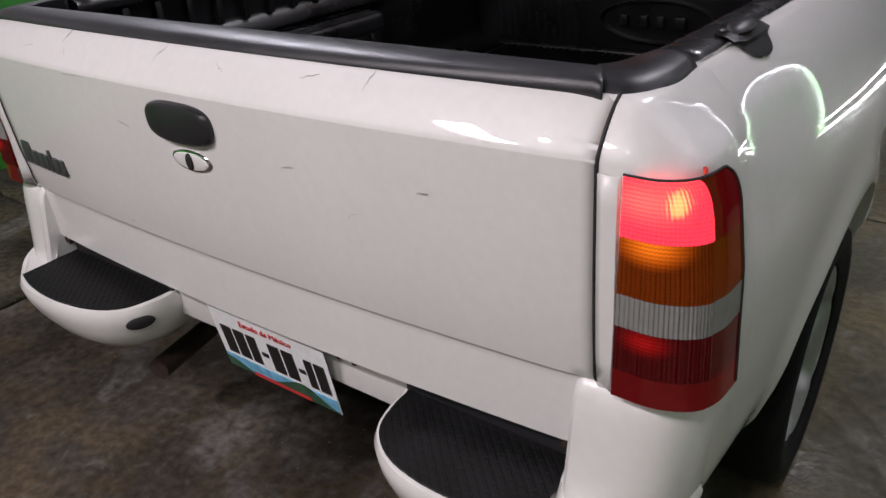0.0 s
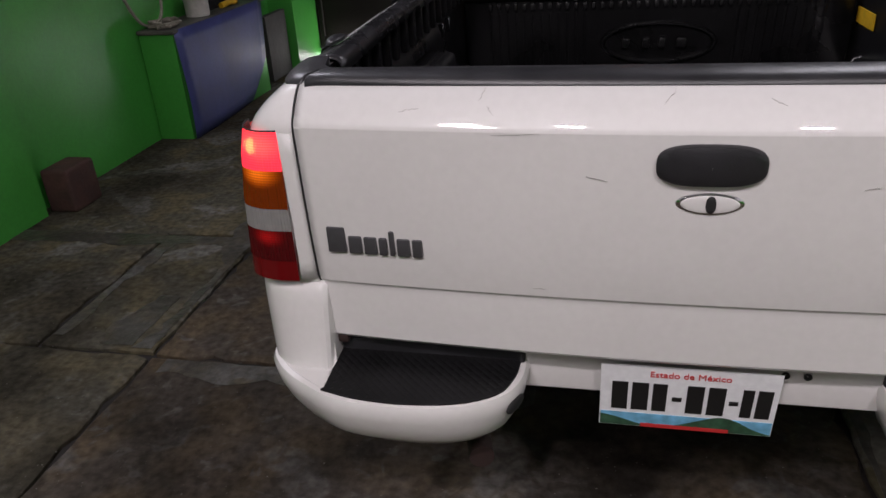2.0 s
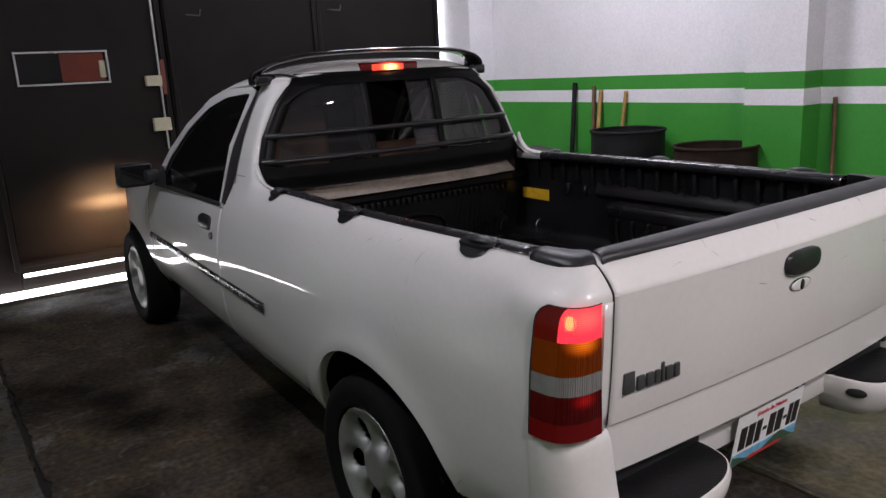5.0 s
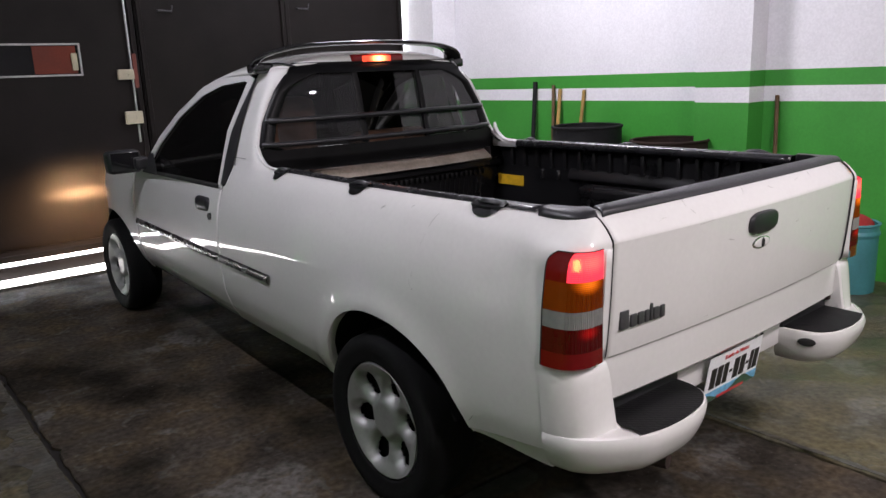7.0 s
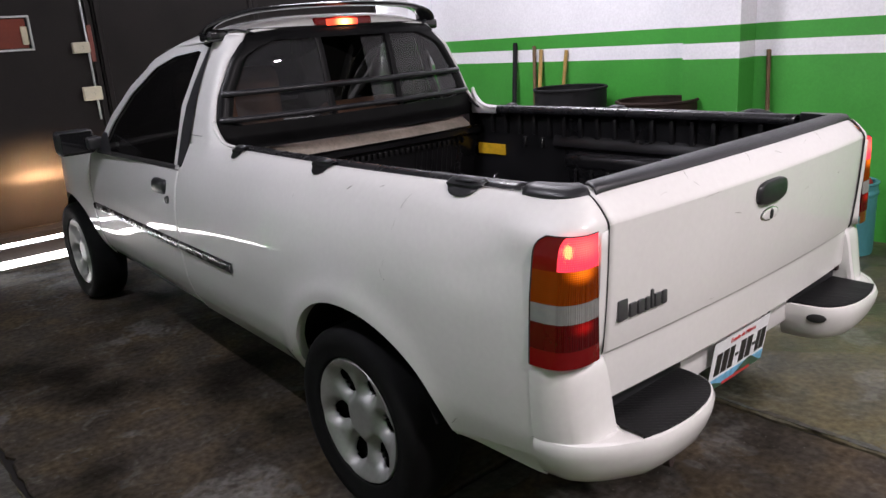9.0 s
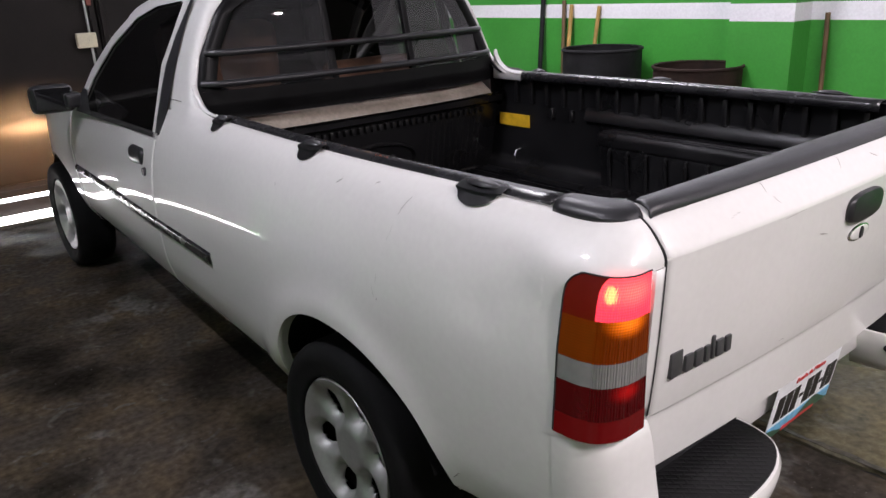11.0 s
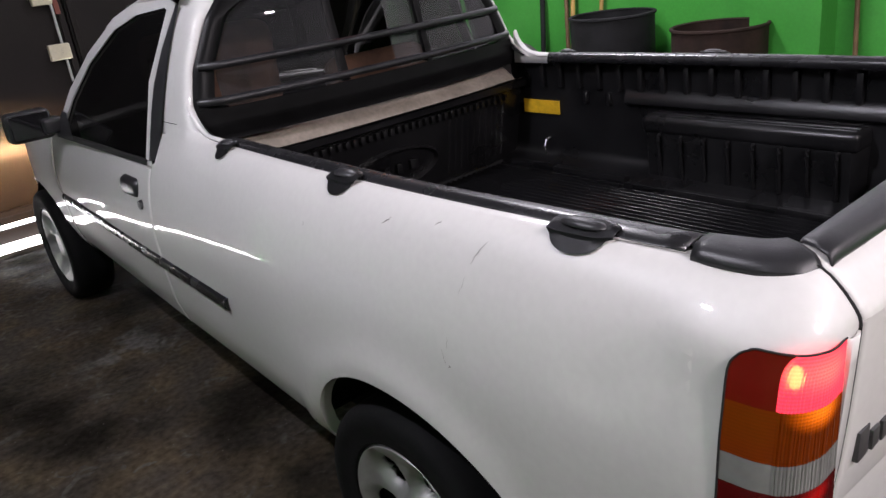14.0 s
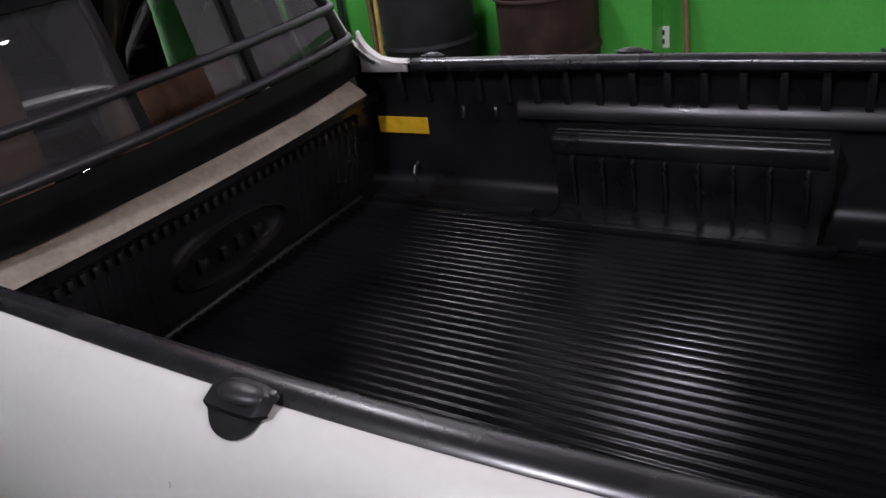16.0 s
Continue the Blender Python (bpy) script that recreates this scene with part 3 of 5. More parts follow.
def shoulder(y, z):
    """Body side that meets the cab's foot behind the door."""
    if y < 0.1285:
        return half(y, z) - (0.10 * (0.1285 - y) if z < 0.668 else 0.012)
    k = min(1.0, max(0.0, (y - 1.56) / 0.14)) if y < 2.0 and z > 0.93 else 0.0
    return half(y, z) * (1 - k) + max(half(y, z), gx(z) + 0.005) * k


def side_panel(a, b, top, fold=None, lip=True):
    """A stretch of the body side from y = a to b; fold adds inward points at the top edge, the wheel-arch lip turns in."""
    rows = []
    for y in stations(a, b):
        z0, z1 = sill(y), top(y)
        fold_z = lerp(y, CREASE)
        zs = sorted(list(z0 + (z1 - z0) * np.linspace(0, 1, 22)) + [max(z0 + 0.0004 * (k + 1), fold_z + d) for k, d in enumerate((-0.0075, -0.006, -0.003, 0.0, 0.0015))])
        row = [(-(half(y, z0) - 0.03), y, z0)] if lip else []
        row += [(-shoulder(y, z), y, z) for z in zs]
        if fold:
            row += [(-x, y, z) for x, z in fold(y)]
        rows.append(row)
    return skin(rows)


def both(name, make, material, parent, label="", thick=0.0, sub=None, adjust=None):
    """A part on each side of the truck."""
    out = []
    for side in (-1, 1):
        bm = make()
        if side > 0:
            mirror_bm(bm)
            if adjust:
                adjust(bm)
        ob = part(name, bm, material, parent, label, thick)
        out.append(ob)
        if sub:
            sub(ob, side)
    return out


RAIL = 0.980


def bed_top(y):
    return lerp(y, [(1.862, RAIL), (1.880, 0.908), (1.9005, 0.900)])


def bed_fold(y):
    if y < 1.58:
        return [(half(y, 0.98) - 0.012, 0.985), (half(y, 0.98) - 0.05, 0.986)]
    k = min(1.0, (y - 1.58) / 0.12)
    up = lerp(y, [(1.812, 1.0), (1.842, 0.0)])
    z1 = bed_top(y)
    return [((half(y, z1) - 0.012) * (1 - k) + (gx(z1 + 0.015 * up) + 0.004) * k, z1 + 0.005 + 0.010 * k * up), ((half(y, z1) - 0.05) * (1 - k) + (gx(z1 + 0.03 * up) + 0.0025) * k, z1 + 0.006 + 0.024 * k * up)]


def gx(z):
    return 0.705 - 0.335 * (z - 0.885) - 0.57 * max(0, z - 1.1) ** 2


both("bed_side", lambda: side_panel(0.0985, 1.9005, bed_top, bed_fold), PAINT, truck)


def corner(z, n=16, grow=0.0):
    """Plan of the rear corner at height z, from the tailgate seam to the body side."""
    w = half(0.13, z)
    lean = tailgate_y(0.637, max(0.652, z)) + 0.004
    edge = SEAM_L + 0.0035
    run, deep = w - edge, 0.13 - lean
    pts = [(-edge, lean), (-(edge + run * 0.40), lean + deep * 0.022), (-(edge + run * 0.73), lean + deep * 0.17), (-(edge + run * 0.935), lean + deep * 0.49), (-w, 0.13)]
    return spline([(x - min(grow, 0.009) * 0.7, y - grow * 0.9) for x, y in pts], n)


def rear_corner():
    """Body corner from under the lamp up to the rounded top, running a little way along the side."""
    def line(z):
        return corner(z) + [(-half(y, z) - d, y) for y, d in ((0.155, 0.0003), (0.175, 0.0), (0.20, -0.0012))]
    rows = [[(x, y, z) for x, y in line(z)] for z in np.concatenate([np.linspace(0.64, 0.915, 12), np.linspace(0.924, 0.98, 9)])]
    rows.append([(x + 0.012, y + 0.012 * max(0, 1 - y / 0.12), 0.986) for x, y in line(0.98)])
    rows.append([(x + 0.04, y + 0.04 * max(0, 1 - y / 0.12), 0.988) for x, y in line(0.98)])
    return skin(rows)


# tailgate profile: (y, z) from the inner top edge down to the lower edge
TG = [(0.062, 0.998), (0.045, 0.998), (0.024, 0.992), (0.004, 0.979), (-0.012, 0.962), (-0.025, 0.944), (-0.030, 0.934), (-0.0302, 0.924), (-0.028, 0.87), (-0.025, 0.81), (-0.020, 0.74), (-0.013, 0.67), (-0.010, 0.653),
      (-0.0055, 0.649), (-0.0035, 0.644), (-0.0035, 0.636), (-0.003, 0.60), (-0.001, 0.538), (0.006, 0.530), (0.040, 0.526)]
# the tailgate's edges, left and right, and the inner edge of the left lamp
SEAM_L, SEAM_R, LAMP_IN = 0.6220, 0.6370, 0.654


def tailgate_y(x, z):
    return float(np.interp(z, [p[1] for p in reversed(TG)], [p[0] for p in reversed(TG)])) + 0.024 * (x / 0.637) ** 2


def right_seam(bm):
    """On the right the seam lies a little further out."""
    for v in bm.verts:
        v.co.x += (SEAM_R - SEAM_L) * min(1.0, max(0.0, (0.70 - v.co.x) / 0.06))
    return bm


both("rear_corner", rear_corner, PAINT, truck, adjust=right_seam)
both("lamp_surround", lambda: skin([[(-SEAM_L - 0.0038, tailgate_y(0.637, z) + 0.001, z), (-SEAM_L - 0.012, tailgate_y(0.637, z) - 0.002, z), (-LAMP_IN + 0.003, min(tailgate_y(0.637, z) - 0.001, 0.002), z), (-LAMP_IN - 0.001, 0.012, z)] for z in np.linspace(0.655, 0.922, 9)]), PAINT, truck, thick=0.004, adjust=right_seam)


def lens_end(z):
    """The outer end of the lens draws in towards its rounded top corner."""
    q = min(1.0, max(0.0, (z - 0.891) / 0.0325))
    return 1.0 - 0.20 * (1 - math.sqrt(1 - q * q))


def lens(z0, z1, u0, u1, ribs=True):
    """A stretch of the tail-lamp lens between two heights and two stations round the corner, fluted on its inner part."""
    rows = []
    steps = z0 + (z1 - z0) * np.sin(np.linspace(0, math.pi / 2, 18)) if z1 > 0.9 else np.linspace(z0, z1, 6)
    for z in steps:
        w = lerp(z, [(0.64, 0.766), (0.80, 0.756), (0.88, 0.744), (0.925, 0.732)])
        run = w - LAMP_IN
        line = spline([(-LAMP_IN, -0.001), (-(LAMP_IN + 0.44 * run), 0.000), (-(LAMP_IN + 0.79 * run), 0.017), (-(LAMP_IN + 0.95 * run), 0.047), (-w, 0.092)], 241)
        end = lens_end(z)
        row = []
        for u in np.linspace(u0, u1, 150 if ribs else 24):
            x, y = line[int(round(240 * u * end))]
            d = 0.0017 * abs(math.sin(u * 34 * math.pi)) if ribs and u < 0.64 else 0.0
            row.append((x - d * 0.5, y - d, z))
        rows.append(row)
    return skin(rows)


def tail_lamp(side):
    lamp = new("tail_lamp")
    lamp.parent = truck
    tagged(lamp, "tail lamp with lit red, amber and clear lenses")
    for name, z0, z1, u0, u1, m in (("lit_lens", 0.857, 0.923, 0.0, 0.66, RED_LIT), ("upper_outer_lens", 0.857, 0.923, 0.66, 1.0, RED_OUTER), ("amber_lens", 0.790, 0.857, 0, 1, AMBER),
                                    ("clear_lens", 0.750, 0.790, 0, 1, CLEAR), ("lower_lens", 0.693, 0.750, 0, 1, RED_DEEP), ("reflector", 0.655, 0.693, 0, 1, RED)):
        bm = lens(z0, z1, u0, u1, ribs=name not in ("upper_outer_lens", "reflector"))
        if side > 0:
            mirror_bm(bm)
            for v in bm.verts:
                v.co.x += 0.012
        part(name, bm, m, lamp)
    for bx, bz, rx, rz in ((0.711, 0.892, 0.012, 0.014), (0.676, 0.900, 0.009, 0.008)):
        bulb = bmesh.new()
        bmesh.ops.create_uvsphere(bulb, u_segments=20, v_segments=12, radius=1)
        for v in bulb.verts:
            v.co = Vector((side * bx + v.co.x * rx, 0.026 + v.co.y * 0.006, bz + v.co.z * rz))
        part("bulb", bulb, BULB, lamp, "lit filament bulb")
    part("bowl", rbox(min(side * 0.662, side * 0.728), max(side * 0.662, side * 0.728), 0.060, 0.066, 0.860, 0.920, 0.002, 1), BOWL, lamp)
    bm = gasket()
    if side > 0:
        mirror_bm(bm)
        for v in bm.verts:
            v.co.x += 0.012
    part("gasket", bm, SEAL_AND_GAP, lamp)


def gasket():
    """Black seal along the top and the outer edge of the lens."""
    edge = []
    path = [(z, 1.0) for z in np.concatenate([np.linspace(0.658, 0.88, 10), 0.885 + 0.038 * np.sin(np.linspace(0, math.pi / 2, 16))])] + [(0.923, u) for u in np.linspace(0.96, 0.0, 14)]
    for z, u in path:
        w = lerp(z, [(0.64, 0.766), (0.80, 0.756), (0.88, 0.744), (0.925, 0.732)])
        run = w - LAMP_IN
        line = spline([(-LAMP_IN, -0.001), (-(LAMP_IN + 0.44 * run), 0.000), (-(LAMP_IN + 0.79 * run), 0.017), (-(LAMP_IN + 0.95 * run), 0.047), (-w, 0.092)], 241)
        x, y = line[int(round(240 * u * lens_end(z)))]
        edge.append(Vector((x - 0.0005, y - 0.0004, z + (0.0012 if z > 0.92 else 0.0))))
    return tube(edge, 0.0015, 8)


tail_lamp(-1)
tail_lamp(1)

def tailgate_mesh():
    rows = []
    profile = spline(TG[:10], 46) + TG[10:]
    for x in np.linspace(-SEAM_L + 0.0003, SEAM_R - 0.0003, 81):
        k = max(0.0, (abs(x) - 0.58) / 0.054)
        rows.append([(x, y + 0.024 * (x / 0.637) ** 2 + 0.004 * k * k, z - (0.004 * k * k if z > 0.95 else 0)) for y, z in profile])
    return skin(rows)


tailgate = part("tailgate", tailgate_mesh(), PAINT, truck, "white tailgate with creased lower edge and scratches", thick=0.02)
# near-flush black strips drawn for the shade in the tailgate's side gaps
for side, edge in ((-1, SEAM_L - 0.0002), (1, SEAM_R - 0.0002)):
    part("edge_gap_strip", skin([[(side * x, tailgate_y(0.637, z) + d, z) for x, d in ((edge, 0.004), (edge + 0.0006, 0.0008), (edge + 0.0030, 0.0), (edge + 0.0040, 0.004))] for z in np.linspace(0.648, 0.990, 40)]), SEAL_AND_GAP, tailgate, "black strip painted for the shaded tailgate gap")
part("inner_panel", rbox(-0.615, 0.615, 0.075, 0.085, 0.58, 0.985, 0.004), LINER, tailgate)
CAP = [(0.017, 0.984, 0.020), (0.018, 0.991, 0.018), (0.026, 0.999, 0.013), (0.036, 1.0035, 0.008), (0.060, 1.006, 0.003), (0.079, 1.005, 0.0), (0.085, 1.001, 0.0), (0.086, 0.992, 0.0), (0.086, 0.965, 0.0)]
part("cap", skin([[(u * (0.617 - 0.36 * max(0.0, y - 0.03)) + 0.006, y + bow * u * u, z - 0.004 * max(0.0, abs(u) - 0.985) / 0.015) for y, z, bow in CAP] for u in [-1.0, -0.995] + list(np.linspace(-0.985, 0.985, 31)) + [0.995, 1.0]]), BLACK, tailgate, "black plastic tailgate cap", thick=0.004)


def oval(cx, cz, rx, rz, depth, power=2.0, n=40, y_off=0.0, dome=0.3):
    """A raised rounded shape on the tailgate."""
    rows = []
    for k, d in ((1.0, 0.0), (1.0, 0.6), (0.93, 0.9), (0.8, 1.0), (0.4, 1.0 + dome * 0.5), (0.01, 1.0 + dome * 0.6)):
        row = []
        for a in np.linspace(0, 2 * math.pi, n, endpoint=False):
            c, s_ = math.cos(a), math.sin(a)
            x = cx + k * rx * math.copysign(abs(c) ** (2 / power), c)
            z = cz + k * rz * math.copysign(abs(s_) ** (2 / power), s_)
            row.append((x, tailgate_y(x, z) + 0.004 + y_off - depth * d, z))
        rows.append(row)
    return skin(rows, closed=True)


part("tailgate_handle", oval(-0.002, 0.889, 0.074, 0.031, 0.016, 3.0), BLACK, tailgate, "black plastic pull handle")
part("keyhole_trim", oval(0.002, 0.830, 0.047, 0.0175, 0.007, 2.0, dome=0), CHROME, tailgate)
part("keyhole_plate", oval(0.002, 0.830, 0.042, 0.0145, 0.009, 2.0, dome=0), PAINT, tailgate)
part("keyhole", oval(0.003, 0.830, 0.0075, 0.0135, 0.012, 2.4, dome=0), SEAL_AND_GAP, tailgate)

# rear lower panel and number plate
part("rear_panel", rbox(-0.62, 0.62, 0.056, 0.085, 0.425, 0.545, 0.006), PAINT, truck)


def bumper_post():
    """The bumper's upright corner: its outer end lies flush with the body side, its rear face swells down into the step."""
    rows = []
    for z, g in ((0.395, 0.020), (0.425, 0.034), (0.445, 0.039), (0.475, 0.040), (0.50, 0.036), (0.53, 0.030), (0.57, 0.023), (0.605, 0.017), (0.625, 0.012), (0.639, 0.005), (0.647, -0.004), (0.651, -0.014)):
        plan = corner(z, 90)
        last = next(k for k, p in enumerate(plan) if p[1] > 0.0965)
        outer = []
        for k in np.linspace(0, last, 24):
            x, y = plan[int(round(k))]
            u = k / last
            outer.append((min(x - 0.003 * u * (1 - u) + max(0.0, -g) * 0.5, -0.6225), y - g * 0.9 * (1 - u ** 3)))
        line = [(-0.611, 0.06), (-0.611, 0.040 - g), (-0.613, 0.026 - g), (-0.619, 0.0205 - g)] + outer + [(-0.71, 0.094)]
        rows.append([(x, y, z) for x, y in line])
    bm = skin(rows, closed=True)
    bm.faces.new([bm.verts.new((x, y, 0.651)) for x, y, _ in rows[-1]])
    return bm


STEP = [(-0.262, 0.070), (-0.267, 0.0), (-0.294, -0.054), (-0.360, -0.093), (-0.455, -0.109), (-0.575, -0.102), (-0.648, -0.068), (-0.704, -0.028), (-0.741, 0.018), (-0.7530, 0.060), (-0.7575, 0.0965)]


def bumper_step():
    plan = spline(STEP, 44)
    rows = []
    for rise, share in ((0.070, 1.0), (0.040, 0.92), (0.020, 0.75), (0.008, 0.5)):
        row = []
        for x, y in plan:
            w = max(0.0, min(1.0, (-0.636 - x) / 0.05))
            d = Vector((x + 0.52, y - 0.12))
            inset = 0.018 + share * lerp(x, [(-0.768, 0.004), (-0.741, 0.022), (-0.704, 0.045), (-0.655, 0.075), (-0.64, 0.02), (-0.25, 0.01)])
            d = d * (1 - inset / max(d.length, 0.05))
            row.append((-0.52 + d.x, 0.12 + d.y, 0.478 + rise * w * w * (3 - 2 * w)))
        rows.append(row)
    for z, inset in ((0.478, 0.022), (0.484, 0.014), (0.482, 0.005), (0.472, 0.0), (0.448, 0.003), (0.424, 0.011), (0.400, 0.022), (0.380, 0.039), (0.367, 0.062), (0.362, 0.090)):
        cx, cy = -0.52, 0.12
        row = []
        for x, y in plan:
            d = Vector((x - cx, y - cy))
            d = d * (1 - inset / max(d.length, 0.05))
            row.append((cx + d.x, cy + d.y, z))
        rows.append(row)
    bm = skin(rows)
    bm.faces.new([bm.verts.new(row[-1]) for row in rows] + [bm.verts.new((-0.70, 0.12, 0.366)), bm.verts.new((-0.70, 0.12, 0.478))])
    return bm


def step_top():
    plan = spline(STEP, 44)
    return skin([[(-0.52 + (x + 0.52) * 0.95, 0.12 + (y - 0.12) * 0.95, 0.4815) for x, y in plan], [(max(-0.76, min(-0.25, x)), 0.10, 0.4815) for x, y in plan]])


def step_pad():
    outline = spline([(-0.277, 0.062), (-0.282, 0.0), (-0.304, -0.050), (-0.366, -0.085), (-0.46, -0.099), (-0.55, -0.094), (-0.612, -0.078)], 24)
    top = [[(x, y, z) for x, y in outline] for z in (0.479, 0.487)]
    top.append([(-0.43 + (x + 0.43) * 0.97, 0.0 + y * 0.96, 0.489) for x, y in outline])
    top.append([(lerp(k, [(0, -0.283), (1, -0.610)]), 0.066, 0.490) for k in np.linspace(0, 1, len(outline))])
    bm = skin(top)
    return bm


def narrower(bm):
    """The right step is a little shorter."""
    for v in bm.verts:
        v.co.x += max(0, 0.45 - v.co.x) * 0.25
    return bm


def bumper_bits(ob, side):
    def m(bm):
        return narrower(mirror_bm(bm)) if side > 0 else bm
    if side > 0:
        for v in ob.data.vertices:
            v.co.x += max(0, 0.45 - v.co.x) * 0.25
    part("corner_post", m(bumper_post()), PAINT, ob)
    part("step_tread_base", m(step_top()), PAINT, ob)
    part("step_pad", m(step_pad()), TREAD, ob, "black chequered rubber step pad")
    part("pad_riser", m(rbox(-0.612, -0.270, 0.044, 0.066, 0.478, 0.518, 0.008, 3)), BLACK, ob)
    # flat dark oval painted for the shade inside the tow recess
    hole = bmesh.new()
    bmesh.ops.create_uvsphere(hole, u_segments=20, v_segments=10, radius=1)
    for v in hole.verts:
        v.co = Vector((-0.2795, -0.030, 0.450)) + Vector((v.co.x * 0.012 + v.co.y * 0.004, v.co.x * 0.025 - v.co.y * 0.002, v.co.z * 0.0135))
    part("tow_opening_patch", m(hole), SEAL_AND_GAP, ob)


both("rear_bumper", bumper_step, PAINT, truck, "white rear bumper corner with black step pad", sub=bumper_bits)

plate = part("number_plate", rbox(-0.148, 0.146, -0.001, 0.001, -0.075, 0.075, 0.001, 1), PLATE, truck, "white number plate with blue landscape strip")
plate.matrix_basis = pose(0.011, 0.040, 0.432, 9, 0, 0)
for x0, x1 in ((-0.128, -0.101), (-0.094, -0.066), (-0.059, -0.035), (-0.026, -0.010), (-0.002, 0.026), (0.033, 0.061), (0.068, 0.083), (0.088, 0.106), (0.112, 0.136)):
    dash = x1 - x0 < 0.017
    part("letter_bar", rbox(x0, x1, -0.0025, -0.001, -0.003 if dash else -0.030, 0.006 if dash else 0.036, 0), PLATE_BLACK, plate)
part("landscape_strip", rbox(-0.146, 0.144, -0.0018, -0.001, -0.072, -0.040, 0), PLATE_BLUE, plate)
part("hill_strip", skin([[(x, -0.0022, -0.072), (x, -0.0022, -0.058 + 0.012 * math.sin(x * 31) + 0.012 * math.exp(-((x - 0.07) / 0.04) ** 2))] for x in np.linspace(-0.146, 0.144, 40)]), PLATE_GREEN, plate)
part("red_strip", rbox(-0.075, 0.075, -0.0026, -0.001, -0.073, -0.064, 0), PLATE_RED, plate)


def lettering(text, size, material, parent, m, name="lettering"):
    cu = bpy.data.curves.new(name, "FONT")
    cu.body, cu.size, cu.extrude, cu.align_x = text, size, 0.0006, "CENTER"
    tmp = new(name, cu)
    bpy.context.view_layer.update()
    me = bpy.data.meshes.new_from_object(tmp.evaluated_get(bpy.context.evaluated_depsgraph_get()))
    bpy.data.objects.remove(tmp)
    me.materials.clear()
    me.materials.append(material)
    ob = new(name, me)
    ob.parent, ob.matrix_basis = parent, m
    return ob


lettering("Estado de México", 0.0185, PLATE_RED, plate, pose(0, -0.002, 0.052, 90, 0, 0))
# badge: plain letter-sized shapes, no lettering
for k, (x0, x1, z1) in enumerate(((-0.592, -0.560, 0.752), (-0.555, -0.532, 0.737), (-0.528, -0.506, 0.737), (-0.502, -0.488, 0.737), (-0.484, -0.475, 0.750), (-0.471, -0.449, 0.737), (-0.445, -0.428, 0.737))):
    yb = tailgate_y(x0, 0.735)
    part("badge_bar", rbox(x0, x1, yb - 0.006, yb + 0.003, 0.716, z1 + 0.010, 0.003), BADGE, tailgate)

# bed rails with clips
def rail():
    rows = []
    for y in np.linspace(0.195, 1.52, 40):
        c = half(y, 0.98) - 0.040
        e = 0.013 * min(1.0, max(0.0, (0.34 - y) / 0.05))
        rows.append([(-(c + dx), y, z) for dx, z in ((0.017 + e, 0.978), (0.018 + e, 0.987), (0.013 + e, 0.992), (0.003, 0.996), (-0.010, 0.9965), (-0.021, 0.993), (-0.028, 0.985), (-0.030, 0.966))])
    return skin(rows)


def clip(y0, big=1.0):
    """A saddle clip: a thin plate folded over the rail, a lobe hanging outside and a bulge on top."""
    rows = []
    for y in np.linspace(y0 - 0.048 * big, y0 + 0.042 * big, 25):
        u = (y - y0) / (0.040 * big)
        h = 0.003 + (0.023 * math.sqrt(1 - u * u) if abs(u) < 1 else 0)
        if u < -0.5:
            h = max(h, 0.003 + 0.010 * max(0, 1 + (u + 0.5) / 0.7))
        c = half(y, 0.98) - 0.004 - 0.014 * max(0.0, -u - 0.75)
        f = 0.30 + 0.70 * math.sqrt(max(0.0, 1 - (u / 1.22) ** 2))
        row = [(-(c + 0.003 - q * f), y, 0.993 + (z - 0.993) * f) for q, z in ((0.034, 0.9985), (0.024, 1.000), (0.015, 0.9995), (0.004, 0.994))]
        for f in (0.15, 0.4, 0.7, 1.0):
            z = 0.990 - h * f
            row.append((-(half(y, min(z, 0.979)) + 0.0045 - 0.014 * max(0.0, -u - 0.75)), y, z))
        rows.append(row)
    bm = skin(rows)
    bmesh.ops.solidify(bm, geom=bm.faces[:], thickness=0.005)
    c = half(y0, 0.98) - 0.014
    dome = []
    for v in np.linspace(0, 1.5, 7):
        dome.append([(-(c + 0.016 * math.cos(v) * math.cos(a)), y0 + 0.034 * big * math.cos(v) * math.sin(a), 0.995 + 0.010 * math.sin(v)) for a in np.linspace(0, 2 * math.pi, 20, endpoint=False)])
    return skin(dome, bm, closed=True, caps=True)


def clips(ob, side):
    for y, s_ in ((0.352, 1.2), (0.925, 1.0), (1.475, 0.8)):
        bm = clip(y, s_)
        saddle = part("rail_clip", mirror_bm(bm) if side > 0 else bm, BLACK, ob)
        head = lathe([(0.0008, 0.0022), (0.0035, 0.002), (0.0045, 0.0)], (side * (half(y, 0.98) - 0.022), y - 0.040 * s_, 1.0005), "z", 12)
        part("screw", head, BADGE, saddle)


def bare_strip():
    return skin([[(-(half(y, 0.98) - 0.022 + d), y, z) for d, z in ((0.006, 0.9868), (0.012, 0.9866), (0.0145, 0.985))] for y in np.linspace(0.186, 0.31, 10)])


both("bare_metal_strip", bare_strip, SCUFF, truck, "scuffed bare strip beside the rail end")
both("bed_rail", rail, RAIL_BLACK, truck, "black plastic bed rail with saddle clips", thick=0.004, sub=clips)


